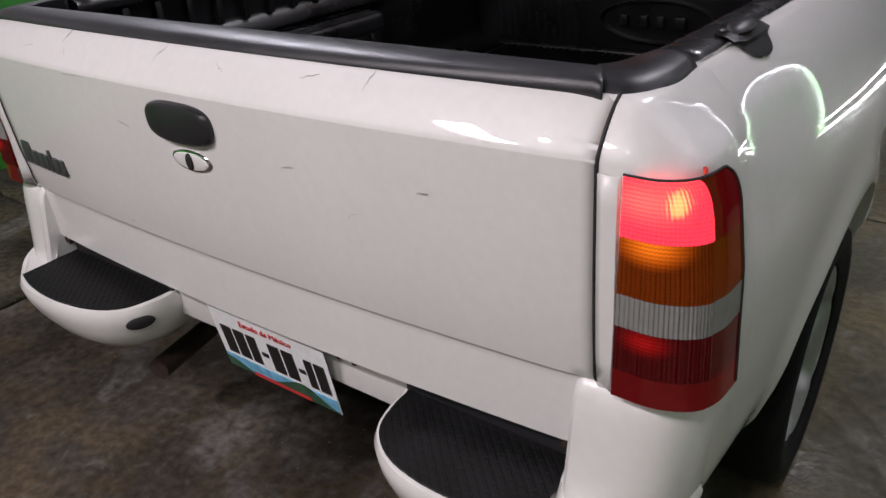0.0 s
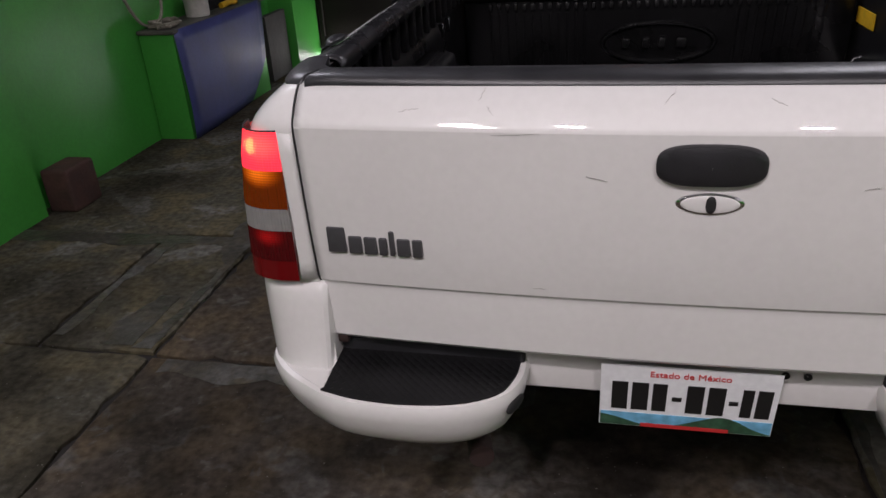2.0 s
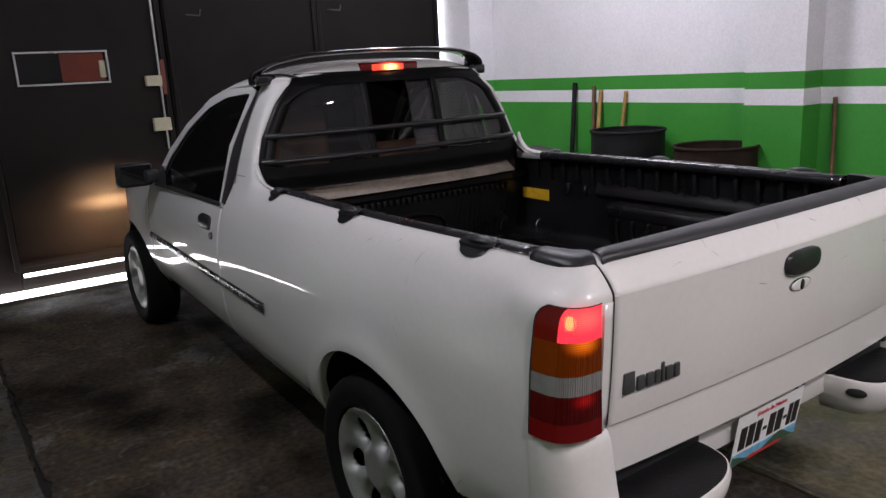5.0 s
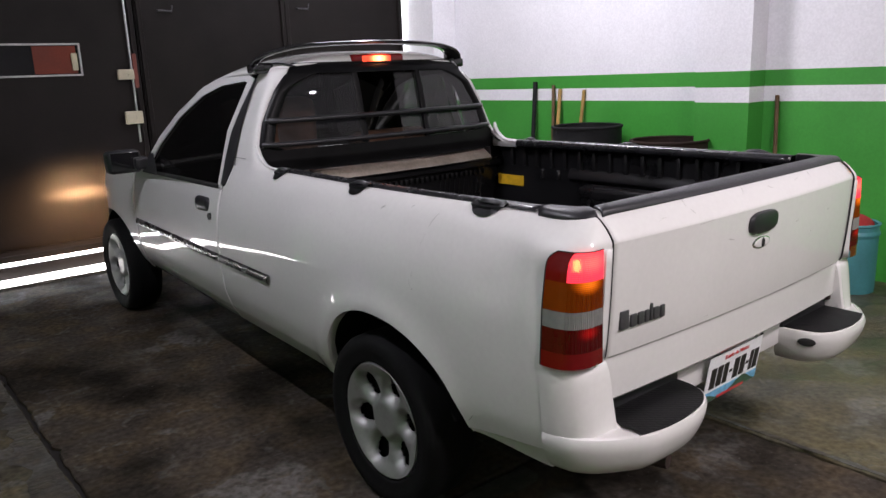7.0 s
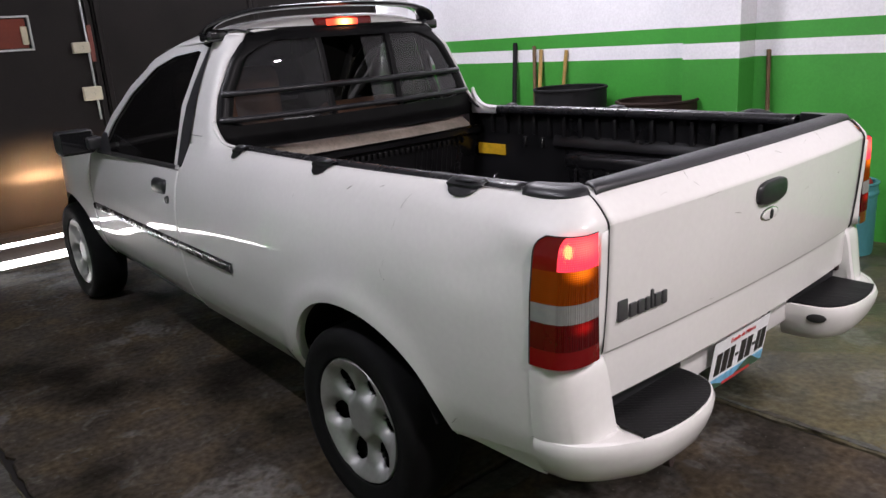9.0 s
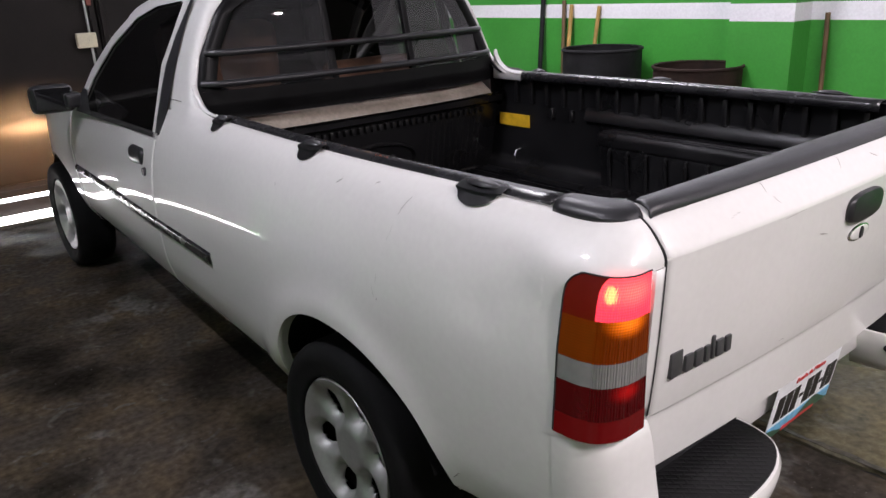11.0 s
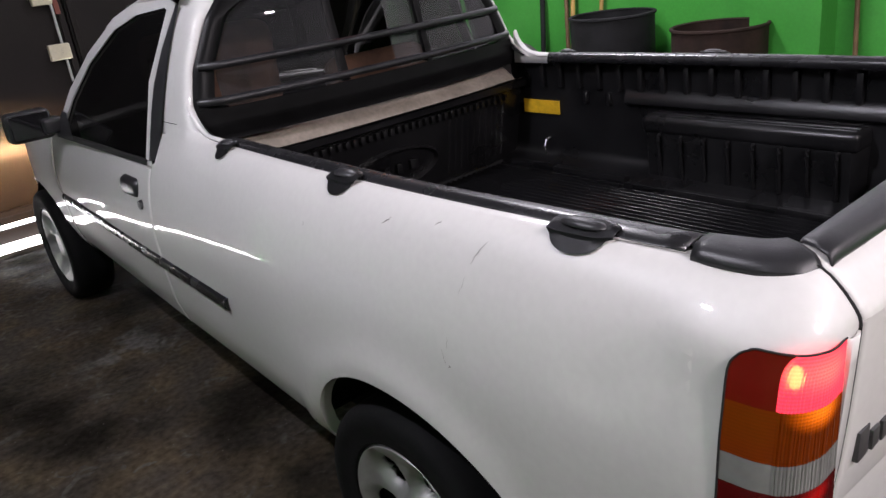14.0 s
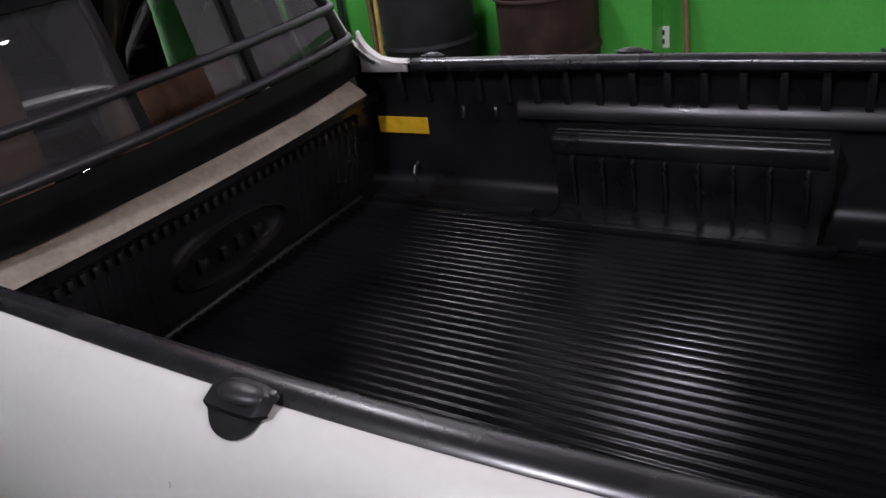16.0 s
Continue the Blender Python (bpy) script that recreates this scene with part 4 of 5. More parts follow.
def corner_cap():
    out = spline([(-0.669, 0.183), (-0.670, 0.13), (-0.663, 0.085), (-0.646, 0.055), (-0.620, 0.043)], 16)
    inner = spline([(-0.620, 0.185), (-0.612, 0.15), (-0.606, 0.125), (-0.598, 0.11), (-0.588, 0.10)], 16)
    rows = []
    for k, z in ((0.0, 0.979), (0.0, 0.986), (0.08, 0.9925), (0.22, 0.9988), (0.6, 1.002), (1.0, 1.0005), (1.0, 0.96)):
        rows.append([(a[0] + (b[0] - a[0]) * k, a[1] + (b[1] - a[1]) * k, z) for a, b in zip(out, inner)])
    return skin(rows)


both("corner_cap", corner_cap, BLACK, truck, "black plastic bed corner cap", thick=0.004)

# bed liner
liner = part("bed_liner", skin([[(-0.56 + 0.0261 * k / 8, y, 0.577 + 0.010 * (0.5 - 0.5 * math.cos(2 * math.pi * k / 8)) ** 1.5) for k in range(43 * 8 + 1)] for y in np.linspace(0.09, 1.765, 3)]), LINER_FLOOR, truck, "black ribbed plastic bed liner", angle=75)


def liner_side():
    bm = bmesh.new()
    sec = [(0.52, 0.576), (0.60, 0.595), (0.645, 0.610), (0.6615, 0.630), (0.6625, 0.645), (0.666, 0.82), (0.6615, 0.940), (0.660, 0.950), (0.650, 0.960), (0.642, 0.975), (0.648, 0.990)]
    skin([[(-x, y, z) for x, z in sec] for y in np.linspace(0.09, 1.76, 24)], bm)
    # wheel box with its stepped top
    box = [(0.665, 0.803), (0.625, 0.803), (0.602, 0.797), (0.590, 0.782), (0.592, 0.768), (0.586, 0.757), (0.5868, 0.745), (0.5935, 0.655), (0.5945, 0.625), (0.5925, 0.613), (0.575, 0.608), (0.564, 0.605), (0.535, 0.600), (0.525, 0.576)]
    rows = [[(-x, y, z) for x, z in box] for y in (0.478, 0.49, 1.09, 1.102)]
    rows.insert(0, [(-(0.665 + (x - 0.665) * 0.82), 0.468, z - 0.006) for x, z in box])
    rows.insert(0, [(-0.668, 0.460, z - 0.012) for x, z in box])
    rows.append([(-(0.665 + (x - 0.665) * 0.82), 1.112, z - 0.006) for x, z in box])
    rows.append([(-0.668, 1.120, z - 0.012) for x, z in box])
    skin(rows, bm)
    rbox(-0.690, -0.579, 0.458, 1.122, 0.752, 0.809, 0.022, 5, bm)
    for x, z in ((0.604, 0.8085), (0.628, 0.8095)):
        tube([(-x, y, z) for y in (0.474, 0.49, 0.80, 1.09, 1.106)], 0.0045, 8, bm)
    # raised kerb along the floor
    for a, b in ((0.10, 0.40), (1.17, 1.70)):
        rbox(-0.585, -0.55, a, b, 0.57, 0.603, 0.010, 2, bm)
    rbox(-0.545, -0.515, 0.43, 1.15, 0.57, 0.600, 0.010, 2, bm)
    skin([[(-0.664, y, 0.874), (-0.656, y, 0.868), (-0.643, y, 0.836), (-0.644, y, 0.828), (-0.664, y, 0.816)] for y in np.linspace(0.30, 1.23, 4)], bm)
    return bm


both("liner_side", liner_side, LINER, liner)
low_rib = finish(tube([(0, 0, 0.752), (0.007, 0, 0.748), (0.009, 0, 0.735), (0.007, 0, 0.69), (0.0, 0, 0.640), (-0.006, 0, 0.615)], 0.0062, 8), "rib", LINER)
high_rib = finish(rbox(-0.006, 0.016, -0.0095, 0.0095, 0.868, 0.954, 0.006, 2), "rib", LINER)
short_rib = finish(rbox(-0.008, 0.012, -0.008, 0.008, 0.815, 0.858, 0.004, 1), "rib", LINER)
for side in (-1, 1):
    for me, x0, ys in ((low_rib, 0.586, [0.51 + k * 0.078 for k in range(8)]), (high_rib, 0.661, [0.24 + k * 0.0845 for k in range(17)]), (short_rib, 0.660, (0.25, 1.30, 1.40))):
        for y in ys:
            rib = new("rib", me)
            rib.parent = liner
            rib.matrix_basis = pose(side * x0, y, 0, 0, 0, 180 if side > 0 else 0)
bm = skin([[(x, 1.77, 0.576), (x, 1.757, 0.61), (x, 1.712, 0.855), (x, 1.680, 0.868), (x, 1.676, 0.892), (x, 1.655, 0.908)] for x in np.linspace(-0.655, 0.655, 12)])
for k in range(38):
    x = -0.56 + k * 0.0303
    rbox(x - 0.0075, x + 0.0075, 1.698, 1.722, 0.826, 0.85, 0.005, 2, bm)
    if abs(x - 0.03) > 0.23:
        tube([(x, 1.7235, 0.815), (x, 1.7265, 0.80), (x, 1.759, 0.62)], 0.0075, 8, bm)
tube([(x, 1.752, 0.584) for x in np.linspace(-0.57, 0.56, 12)], 0.011, 10, bm)
part("liner_front", bm, LINER, liner)
# raised oval emblem, a plain shape
ring = [[(0.03 + (0.195 + dr) * math.cos(a), 1.757 - 0.184 * (0.09 + 0.072 * math.sin(a)) - d, 0.70 + (0.072 + dr * 0.7) * math.sin(a)) for a in np.linspace(0, 2 * math.pi, 48, endpoint=False)] for dr, d in ((-0.014, 0.0), (-0.007, 0.017), (0.0, 0.017), (0.007, 0.0))]
part("embossed_oval", skin(ring, closed=True), LINER, liner)
for cx, w in ((-0.08, 0.03), (-0.01, 0.025), (0.045, 0.025), (0.11, 0.035)):
    part("embossed_bar", rbox(cx - w / 2, cx + w / 2, 1.724, 1.742, 0.682, 0.718, 0.006), LINER, liner)
part("yellow_sticker", rbox(0.655, 0.660, 1.525, 1.700, 0.765, 0.815, 0.001, 1), YELLOW, liner, "yellow warning sticker")
# hinge lumps and plugs on the rear panel
for x in (-0.60, 0.60):
    part("tailgate_hinge", rbox(x - 0.010, x + 0.010, 0.026, 0.06, 0.514, 0.532, 0.005, 2), RUST, truck)
for x in (0.165, 0.20):
    part("plug", lathe([(0.001, 0.0), (0.006, 0.0), (0.007, 0.003)], (0, 0, 0), "z", 14), SEAL_AND_GAP, truck).matrix_basis = pose(x, 0.0555, 0.488, 90, 0, 0)
part("tie_hook", tube([(0.655, 1.58, 0.675), (0.635, 1.58, 0.67), (0.625, 1.58, 0.65), (0.63, 1.58, 0.62), (0.65, 1.58, 0.61)], 0.005, 8), CHROME, liner)
part("bulkhead_ledge", skin([[(x, 1.640 + 0.03 * (x / 0.62) ** 2, 0.905), (x, 1.650 + 0.03 * (x / 0.62) ** 2, 0.918), (x, 1.690 + 0.05 * (x / 0.62) ** 2, 0.955), (x, 1.75, 0.962)] for x in np.linspace(-0.64, 0.58, 20)]), DUSTY, truck, "dusty white bulkhead ledge")

# chain of the tailgate
chain = new("tailgate_chain")
chain.parent = truck
tagged(chain, "chrome chain hanging between bed side and tailgate")
line = spline([(0.655, 0.34, 0.71), (0.648, 0.335, 0.64), (0.625, 0.305, 0.600), (0.59, 0.25, 0.594), (0.555, 0.18, 0.594), (0.53, 0.10, 0.61)], 17)
for i in range(16):
    p, q = Vector(line[i]), Vector(line[i + 1])
    d = (q - p).normalized()
    u = d.cross(Vector((0.3, 0.2, 1))).normalized()
    if i % 2:
        u = d.cross(u).normalized()
    mid, h = (p + q) / 2, (q - p).length * 0.68
    part("chain_link", tube([mid + h * math.cos(a) * d + 0.008 * math.sin(a) * u for a in np.linspace(0, 2 * math.pi, 13)], 0.0034, 6), CHROME, chain)

# cab
def rear_y(x, z):
    bow = lerp(z, [(1.0, 0.064), (1.15, 0.056), (1.28, 0.042), (1.37, 0.029)])
    return lerp(z, [(0.955, 1.645), (1.0, 1.655), (1.067, 1.663), (1.155, 1.684), (1.28, 1.708), (1.345, 1.728), (1.37, 1.750)]) + bow * abs(x / rear_half(z)) ** 2.4


def rear_half(z):
    return lerp(z, [(0.955, 0.624), (1.0, 0.629), (1.067, 0.621), (1.155, 0.592), (1.28, 0.520), (1.37, 0.432), (1.38, 0.420)])


def pillar():
    """The white rear cab corner, sweeping back onto the bed rail at its foot."""
    rows = []
    for z in np.concatenate([np.linspace(0.984, 1.10, 12), np.linspace(1.13, 1.366, 12)]):
        g, xr = gx(z), rear_half(z)
        foot = 0.085 * max(0.0, (1.09 - z) / 0.105) ** 2.6
        yr = rear_y(xr, z) - foot
        yq = max(lerp(z, [(0.885, 1.875), (1.17, 1.880), (1.33, 1.905)]), yr + 0.05)
        span = g - xr
        pts = [(g, yq), (g - 0.001, yq * 0.5 + (yr + 0.03) * 0.5), (g - span * 0.10, yr + 0.024), (g - span * 0.5, yr + 0.006), (xr, yr + 0.003)]
        top = [(0.505, 1.890), (0.502, 1.855), (0.492, 1.822), (0.470, 1.792), (0.436, 1.774)]
        k = max(0.0, (z - 1.27) / 0.096) ** 2
        pts = [(p[0] * (1 - k) + q[0] * k, p[1] * (1 - k) + q[1] * k) for p, q in zip(pts, top)]
        rows.append([(-x, y, z) for x, y in spline(pts, 14)])
    return skin(rows)


both("cab_corner", pillar, PAINT, truck, thick=0.006)


def pillar_trim():
    bm = pillar()
    for v in bm.verts:
        v.co.x += 0.016
        v.co.y += 0.016
    return bm


both("pillar_trim", pillar_trim, DARK, truck)


def pillar_foot():
    """The white gusset inside the bed where the cab corner sweeps down to the rail."""
    curve = spline([(1.546, 0.9885), (1.595, 0.991), (1.635, 0.998), (1.667, 1.016), (1.692, 1.042), (1.706, 1.072)], 16)
    return skin([[(-0.648, y, z - 0.002), (-0.640, y, z + 0.001), (-0.634, y, z - 0.004), (-0.633, y, 0.957)] for y, z in curve])


both("pillar_foot", pillar_foot, PAINT, truck, thick=0.004)
both("panel_seam", lambda: tube([(-gx(1.018) - 0.0002, y, 1.018) for y in np.linspace(1.775, 1.872, 5)], 0.0009, 6), SEAL_AND_GAP, truck)
OUT = [(1.935, 0.888), (1.952, 1.13), (1.890, 1.325), (1.97, 1.342), (2.22, 1.337), (2.40, 1.297), (2.60, 1.190), (2.78, 1.062), (2.94, 0.888), (2.5, 0.888)]
WIN = [(1.99, 0.90), (2.003, 1.12), (1.962, 1.312), (1.985, 1.318), (2.205, 1.303), (2.375, 1.262), (2.575, 1.158), (2.75, 1.03), (2.86, 0.90), (2.5, 0.90)]


def door_frame():
    return skin([[(-gx(z), y, z) for y, z in OUT], [(-gx(z) + 0.002, y, z) for y, z in WIN], [(-gx(z) + 0.008, y, z) for y, z in WIN]], closed=True)


def flat_fill(outline, dx=0.0):
    bm = bmesh.new()
    bm.faces.new([bm.verts.new((-gx(z) + dx, y, z)) for y, z in outline])
    bmesh.ops.triangulate(bm, faces=bm.faces)
    return bm


def door_bits(ob, side):
    def m(bm):
        return mirror_bm(bm) if side > 0 else bm
    part("window_frame", m(door_frame()), PAINT, ob)
    part("window_glass", m(flat_fill(WIN, 0.012)), GLASS, ob, "dark tinted door glass")
    seal = [[(-gx(z) - d, y, z) for z, d in ((0.886, 0.0), (0.888, 0.004), (0.899, 0.004), (0.903, -0.004))] for y in np.linspace(1.965, 2.90, 8)]
    part("window_seal", m(skin(seal)), SEAL_AND_GAP, ob)
    part("mirror_mount", m(flat_fill([(2.90, 0.892), (2.855, 0.985), (2.80, 0.985), (2.69, 0.892)], -0.005)), BLACK, ob, "black mirror mount panel")
    hx = half(2.085, 0.812)
    part("door_handle", m(rbox(-hx - 0.014, -hx + 0.035, 2.006, 2.158, 0.779, 0.845, 0.031, 6)), BLACK, ob, "black plastic door handle")
    hx = half(1.987, 0.772)
    lock = lathe([(0.002, -0.008), (0.014, -0.008), (0.016, 0.004)], (-hx, 1.988, 0.772), "x", 20)
    part("door_lock", m(lock), BLACK, ob)
    arm = rbox(-0.75, -0.68, 2.86, 2.95, 0.905, 0.965, 0.015, 3)
    mirror = rbox(-0.868, -0.702, 2.905, 2.995, 0.885, 1.002, 0.03, 4, arm)
    mp = part("wing_mirror", m(mirror), BLACK, ob, "black plastic wing mirror")
    part("mirror_glass", m(rbox(-0.856, -0.715, 2.900, 2.906, 0.900, 0.992, 0.002, 1)), DARK_GLASS, mp)
    trim = skin([[(-gx(z) + 0.010, y, z) for y, z in OUT], [(-gx(z) + 0.0105, y, z) for y, z in WIN]], closed=True)
    part("inner_trim", m(trim), DARK, ob)
    part("door_card", m(rbox(-0.655, -0.645, 2.0, 3.05, 0.45, 0.885, 0.003, 1)), DARK, ob)
    quarter = [(1.944, 0.903), (1.872, 0.913), (1.865, 1.00), (1.863, 1.09), (1.858, 1.186), (1.861, 1.28), (1.864, 1.322), (1.887, 1.326), (1.914, 1.214), (1.942, 1.12), (1.950, 1.04)]
    part("quarter_strip", m(flat_fill(quarter, -0.006)), BLACK, ob, "black glossy strip behind the door window")


both("door", lambda: side_panel(1.9055, 3.12, lambda y: lerp(y, [(1.9, 0.885), (3.12, 0.885)]), lambda y: [(half(y, 0.885) - 0.03, 0.888)], lip=False), PAINT, truck, "white cab door", thick=0.01, sub=door_bits)
both("front_fender", lambda: side_panel(3.128, 4.20, lambda y: lerp(y, [(3.12, 0.885), (3.6, 0.85), (4.28, 0.74)]), lambda y: [(half(y, 0.885) - 0.04, lerp(y, [(3.12, 0.90), (3.6, 0.862), (4.28, 0.75)]))]), PAINT, truck, thick=0.01)


def moulding(y0, y1):
    return skin([[(-(half(y, 0.60) + dx), y, 0.606 + dz) for dx, dz in ((0.0, -0.017), (0.009, -0.013), (0.011, 0.0), (0.009, 0.013), (0.0, 0.017))] for y in np.linspace(y0, y1, 20)])


# black backing strip supplies the darkness of the door's rear gap
both("door_gap_strip", lambda: tube([(-half(1.903, z) + 0.006, 1.903, z) for z in np.linspace(0.335, 0.895, 30)], 0.005, 6), SEAL_AND_GAP, truck, "black strip painted for the shaded gap behind the door")
both("side_moulding", lambda: moulding(1.425, 1.899), RAIL_BLACK, truck, "black rubbing strip")
both("side_moulding", lambda: moulding(1.907, 3.10), RAIL_BLACK, truck, "black rubbing strip")

rows = []
for y in np.concatenate([np.linspace(1.772, 1.85, 8), np.linspace(1.89, 2.50, 14)]):
    zc = lerp(y, [(1.772, 1.383), (1.783, 1.404), (1.80, 1.417), (1.84, 1.428), (1.92, 1.434), (2.10, 1.432), (2.3, 1.412), (2.50, 1.36)])
    ze = lerp(y, [(1.772, 1.370), (1.86, 1.364), (1.97, 1.353), (2.22, 1.345), (2.40, 1.302), (2.50, 1.25)])
    w = min(gx(ze) - 0.001, lerp(y, [(1.772, 0.435), (1.80, 0.475), (1.83, 0.495), (1.88, 0.56)]))
    rows.append([(w * u, y - 0.010 * (1 - u * u), ze + (zc - ze) * (1 - abs(u) ** 3.2)) for u in np.linspace(-1, 1, 31)])
part("headlining", skin([[(x * 0.985, y + 0.01, z - 0.02) for x, y, z in row] for row in rows]), DARK, truck)
part("roof", skin(rows), PAINT, truck, thick=0.012)
part("windscreen", skin([[(u * (gx(z) - 0.014), lerp(z, [(0.92, 2.90), (0.975, 2.86), (1.154, 2.63), (1.239, 2.50), (1.335, 2.34)]) + 0.10 * (1 - u * u), z + 0.02 * (1 - u * u)) for u in np.linspace(-1, 1, 13)] for z in np.linspace(0.92, 1.335, 9)]), SCREEN, truck)
part("hood", skin([[(u * lerp(y, [(3.1, 0.66), (3.7, 0.62), (4.0, 0.54), (4.3, 0.36)]), y, lerp(y, [(3.1, 0.925), (3.6, 0.89), (4.1, 0.80), (4.3, 0.72)]) - 0.03 * u * u) for u in np.linspace(-1, 1, 13)] for y in np.linspace(2.92, 4.3, 14)]), PAINT, truck, thick=0.01)
nose = spline([(-0.60, 4.02), (-0.55, 4.14), (-0.42, 4.24), (-0.2, 4.29), (0, 4.30), (0.2, 4.29), (0.42, 4.24), (0.55, 4.14), (0.60, 4.02)], 40)
part("front_bumper", skin([[(x * k, 4.0 + (y - 4.0) * k, z) for x, y in nose] for z, k in ((0.27, 0.90), (0.30, 0.97), (0.36, 1.0), (0.50, 1.0), (0.56, 0.97), (0.60, 0.92), (0.72, 0.85))]), PAINT, truck, thick=0.01)
both("headlight", lambda: rbox(-0.55, -0.33, 4.10, 4.255, 0.58, 0.70, 0.03, 3), CLEAR, truck, "lit headlight")

# rear window unit
bm = bmesh.new()
GZ0, GZ1, RIMW = 1.045, 1.338, 0.058


def on_rear(x, z, off=0.0):
    return (x, rear_y(x, z) + 0.004 - off, z)


def rim_width(z):
    """The frame's side widens round the glass corners."""
    return RIMW + 0.075 * max(0.0, (z - GZ1 + 0.075) / 0.075) ** 2.5 + 0.04 * max(0.0, (GZ0 + 0.04 - z) / 0.04) ** 2.5


for z0, z1 in ((0.955, GZ0), (GZ1, 1.384)):
    skin([[on_rear(u * rear_half(z), z, 0.012 if 0.98 < z < 1.37 else 0) for u in np.linspace(-1, 1, 31)] for z in np.linspace(z0, z1, 6)], bm)
for side in (-1, 1):
    skin([[on_rear(side * (rear_half(z) - d), z, o) for d, o in ((0.0, 0.0), (0.008, 0.009), (0.022, 0.013), (rim_width(z) - 0.013, 0.012), (rim_width(z), 0.004), (rim_width(z), -0.02))] for z in np.linspace(GZ0, GZ1, 24)], bm)
for x0, x1 in ((-0.166, -0.140), (0.174, 0.198)):
    skin([[on_rear(x, z, o) for x, o in ((x0, -0.01), (x0, 0.006), ((x0 + x1) / 2, 0.010), (x1, 0.006), (x1, -0.01))] for z in np.linspace(GZ0, GZ1, 6)], bm)
window = part("rear_window", bm, FRAME, truck, "black-framed sliding rear window, half open")


def pane(x0, x1, z0, z1, off):
    rows = []
    for z in np.linspace(z0, z1, 9):
        rows.append([(x, rear_y(x, z) - off, z) for x in np.linspace(max(x0, -rear_half(z) + RIMW), min(x1, rear_half(z) - RIMW), 11)])
    return skin(rows)


part("fixed_pane", pane(-0.54, -0.163, GZ0, GZ1, 0.0), REAR_GLASS, window)
part("fixed_pane", pane(0.197, 0.54, GZ0, GZ1, 0.0), REAR_GLASS, window)
part("sliding_pane", pane(0.055, 0.177, GZ0, GZ1, -0.012), REAR_GLASS, window)
for z in (1.160, 1.068):
    w = rear_half(z) - 0.012
    part("guard_bar", tube([(x, rear_y(x, z) - 0.034 + 0.03 * max(0, (abs(x) / w - 0.9) * 10) ** 2, z) for x in np.linspace(-w, w, 45)], 0.011, 10), BLACK, window, "black guard bar across the rear window")
lamp3 = part("high_brake_lamp", rbox(-0.138, 0.138, 1.757, 1.835, 1.371, 1.413, 0.013, 4), BRAKE_RED, truck, "lit high-level brake lamp")
part("lit_lens", rbox(-0.088, 0.064, 1.754, 1.766, 1.378, 1.406, 0.004), HOT, lamp3)
arch = [(-0.545, 1.868, 1.378), (-0.518, 1.845, 1.410), (-0.44, 1.815, 1.438), (-0.30, 1.792, 1.456), (0.0, 1.780, 1.464), (0.29, 1.792, 1.456), (0.42, 1.812, 1.440), (0.492, 1.842, 1.414), (0.520, 1.866, 1.382)]
sp = part("roof_spoiler", tube([Vector(p) for p in spline(arch, 50)], 0.042, 14, flat=0.26), GLOSSY, truck, "glossy black roof spoiler bar")
both("spoiler_foot", lambda: rbox(-0.556, -0.475, 1.822, 1.915, 1.346, 1.388, 0.014, 3), GLOSSY, sp)
both("roof_strip", lambda: skin([[(-x - 0.012, y, z + 0.006), (-x, y - 0.012, z + 0.008), (-x + 0.022, y - 0.012, z + 0.004)] for x, y, z in ((0.428, 1.768, 1.366), (0.450, 1.795, 1.376), (0.474, 1.820, 1.380), (0.496, 1.850, 1.378))]), BLACK, sp, thick=0.004)

# seats and dashboard behind the dark glass
for x in (-0.34, 0.34):
    seat = part("seat", rbox(x - 0.24, x + 0.24, 2.25, 2.75, 0.50, 0.66, 0.05, 3), SEAT, truck, "brown cloth seat")
    part("seat_back", rbox(x - 0.23, x + 0.23, 2.11, 2.25, 0.62, 1.24 if x < 0 else 1.05, 0.07, 4), SEAT, seat)
part("dashboard", rbox(-0.64, 0.64, 2.95, 3.15, 0.62, 0.90, 0.05, 3), DARK, truck)
part("underbody", rbox(-0.60, 0.60, 0.30, 3.2, 0.30, 0.50, 0.02), DARK, truck)
part("bed_floor_pan", rbox(-0.60, 0.60, 0.10, 1.76, 0.51, 0.565, 0.01), DARK, truck)
part("cab_wall", rbox(-0.60, 0.60, 1.78, 1.80, 0.4, 0.95, 0.004), DARK, truck)
both("wheel_well", lambda: skin([[(x, cy + 0.36 * math.cos(a), 0.30 + 0.335 * math.sin(a)) for a in np.linspace(0.32, math.pi - 0.32, 20)] for cy in (0.74,) for x in (-0.775, -0.61)]), DARK, truck)
both("wheel_well", lambda: skin([[(x, 3.58 + 0.36 * math.cos(a), 0.30 + 0.315 * math.sin(a)) for a in np.linspace(0.45, math.pi - 0.2, 20)] for x in (-0.655, -0.40)]), DARK, truck)
part("exhaust_pipe", tube([(-0.46, 0.70, 0.26), (-0.41, 0.24, 0.275), (-0.35, 0.015, 0.282)], 0.024, 14), RUST, truck, "rusty exhaust pipe")


# wheels
def tyre_mesh():
    prof = [(0.188, -0.070), (0.192, -0.080), (0.200, -0.084), (0.206, -0.083), (0.225, -0.091), (0.240, -0.093), (0.258, -0.089), (0.268, -0.080), (0.275, -0.066), (0.2775, -0.03), (0.2775, 0.03), (0.275, 0.066), (0.262, 0.086), (0.240, 0.093), (0.20, 0.085)]
    return lathe(prof, (0, 0, 0), "x", 64)


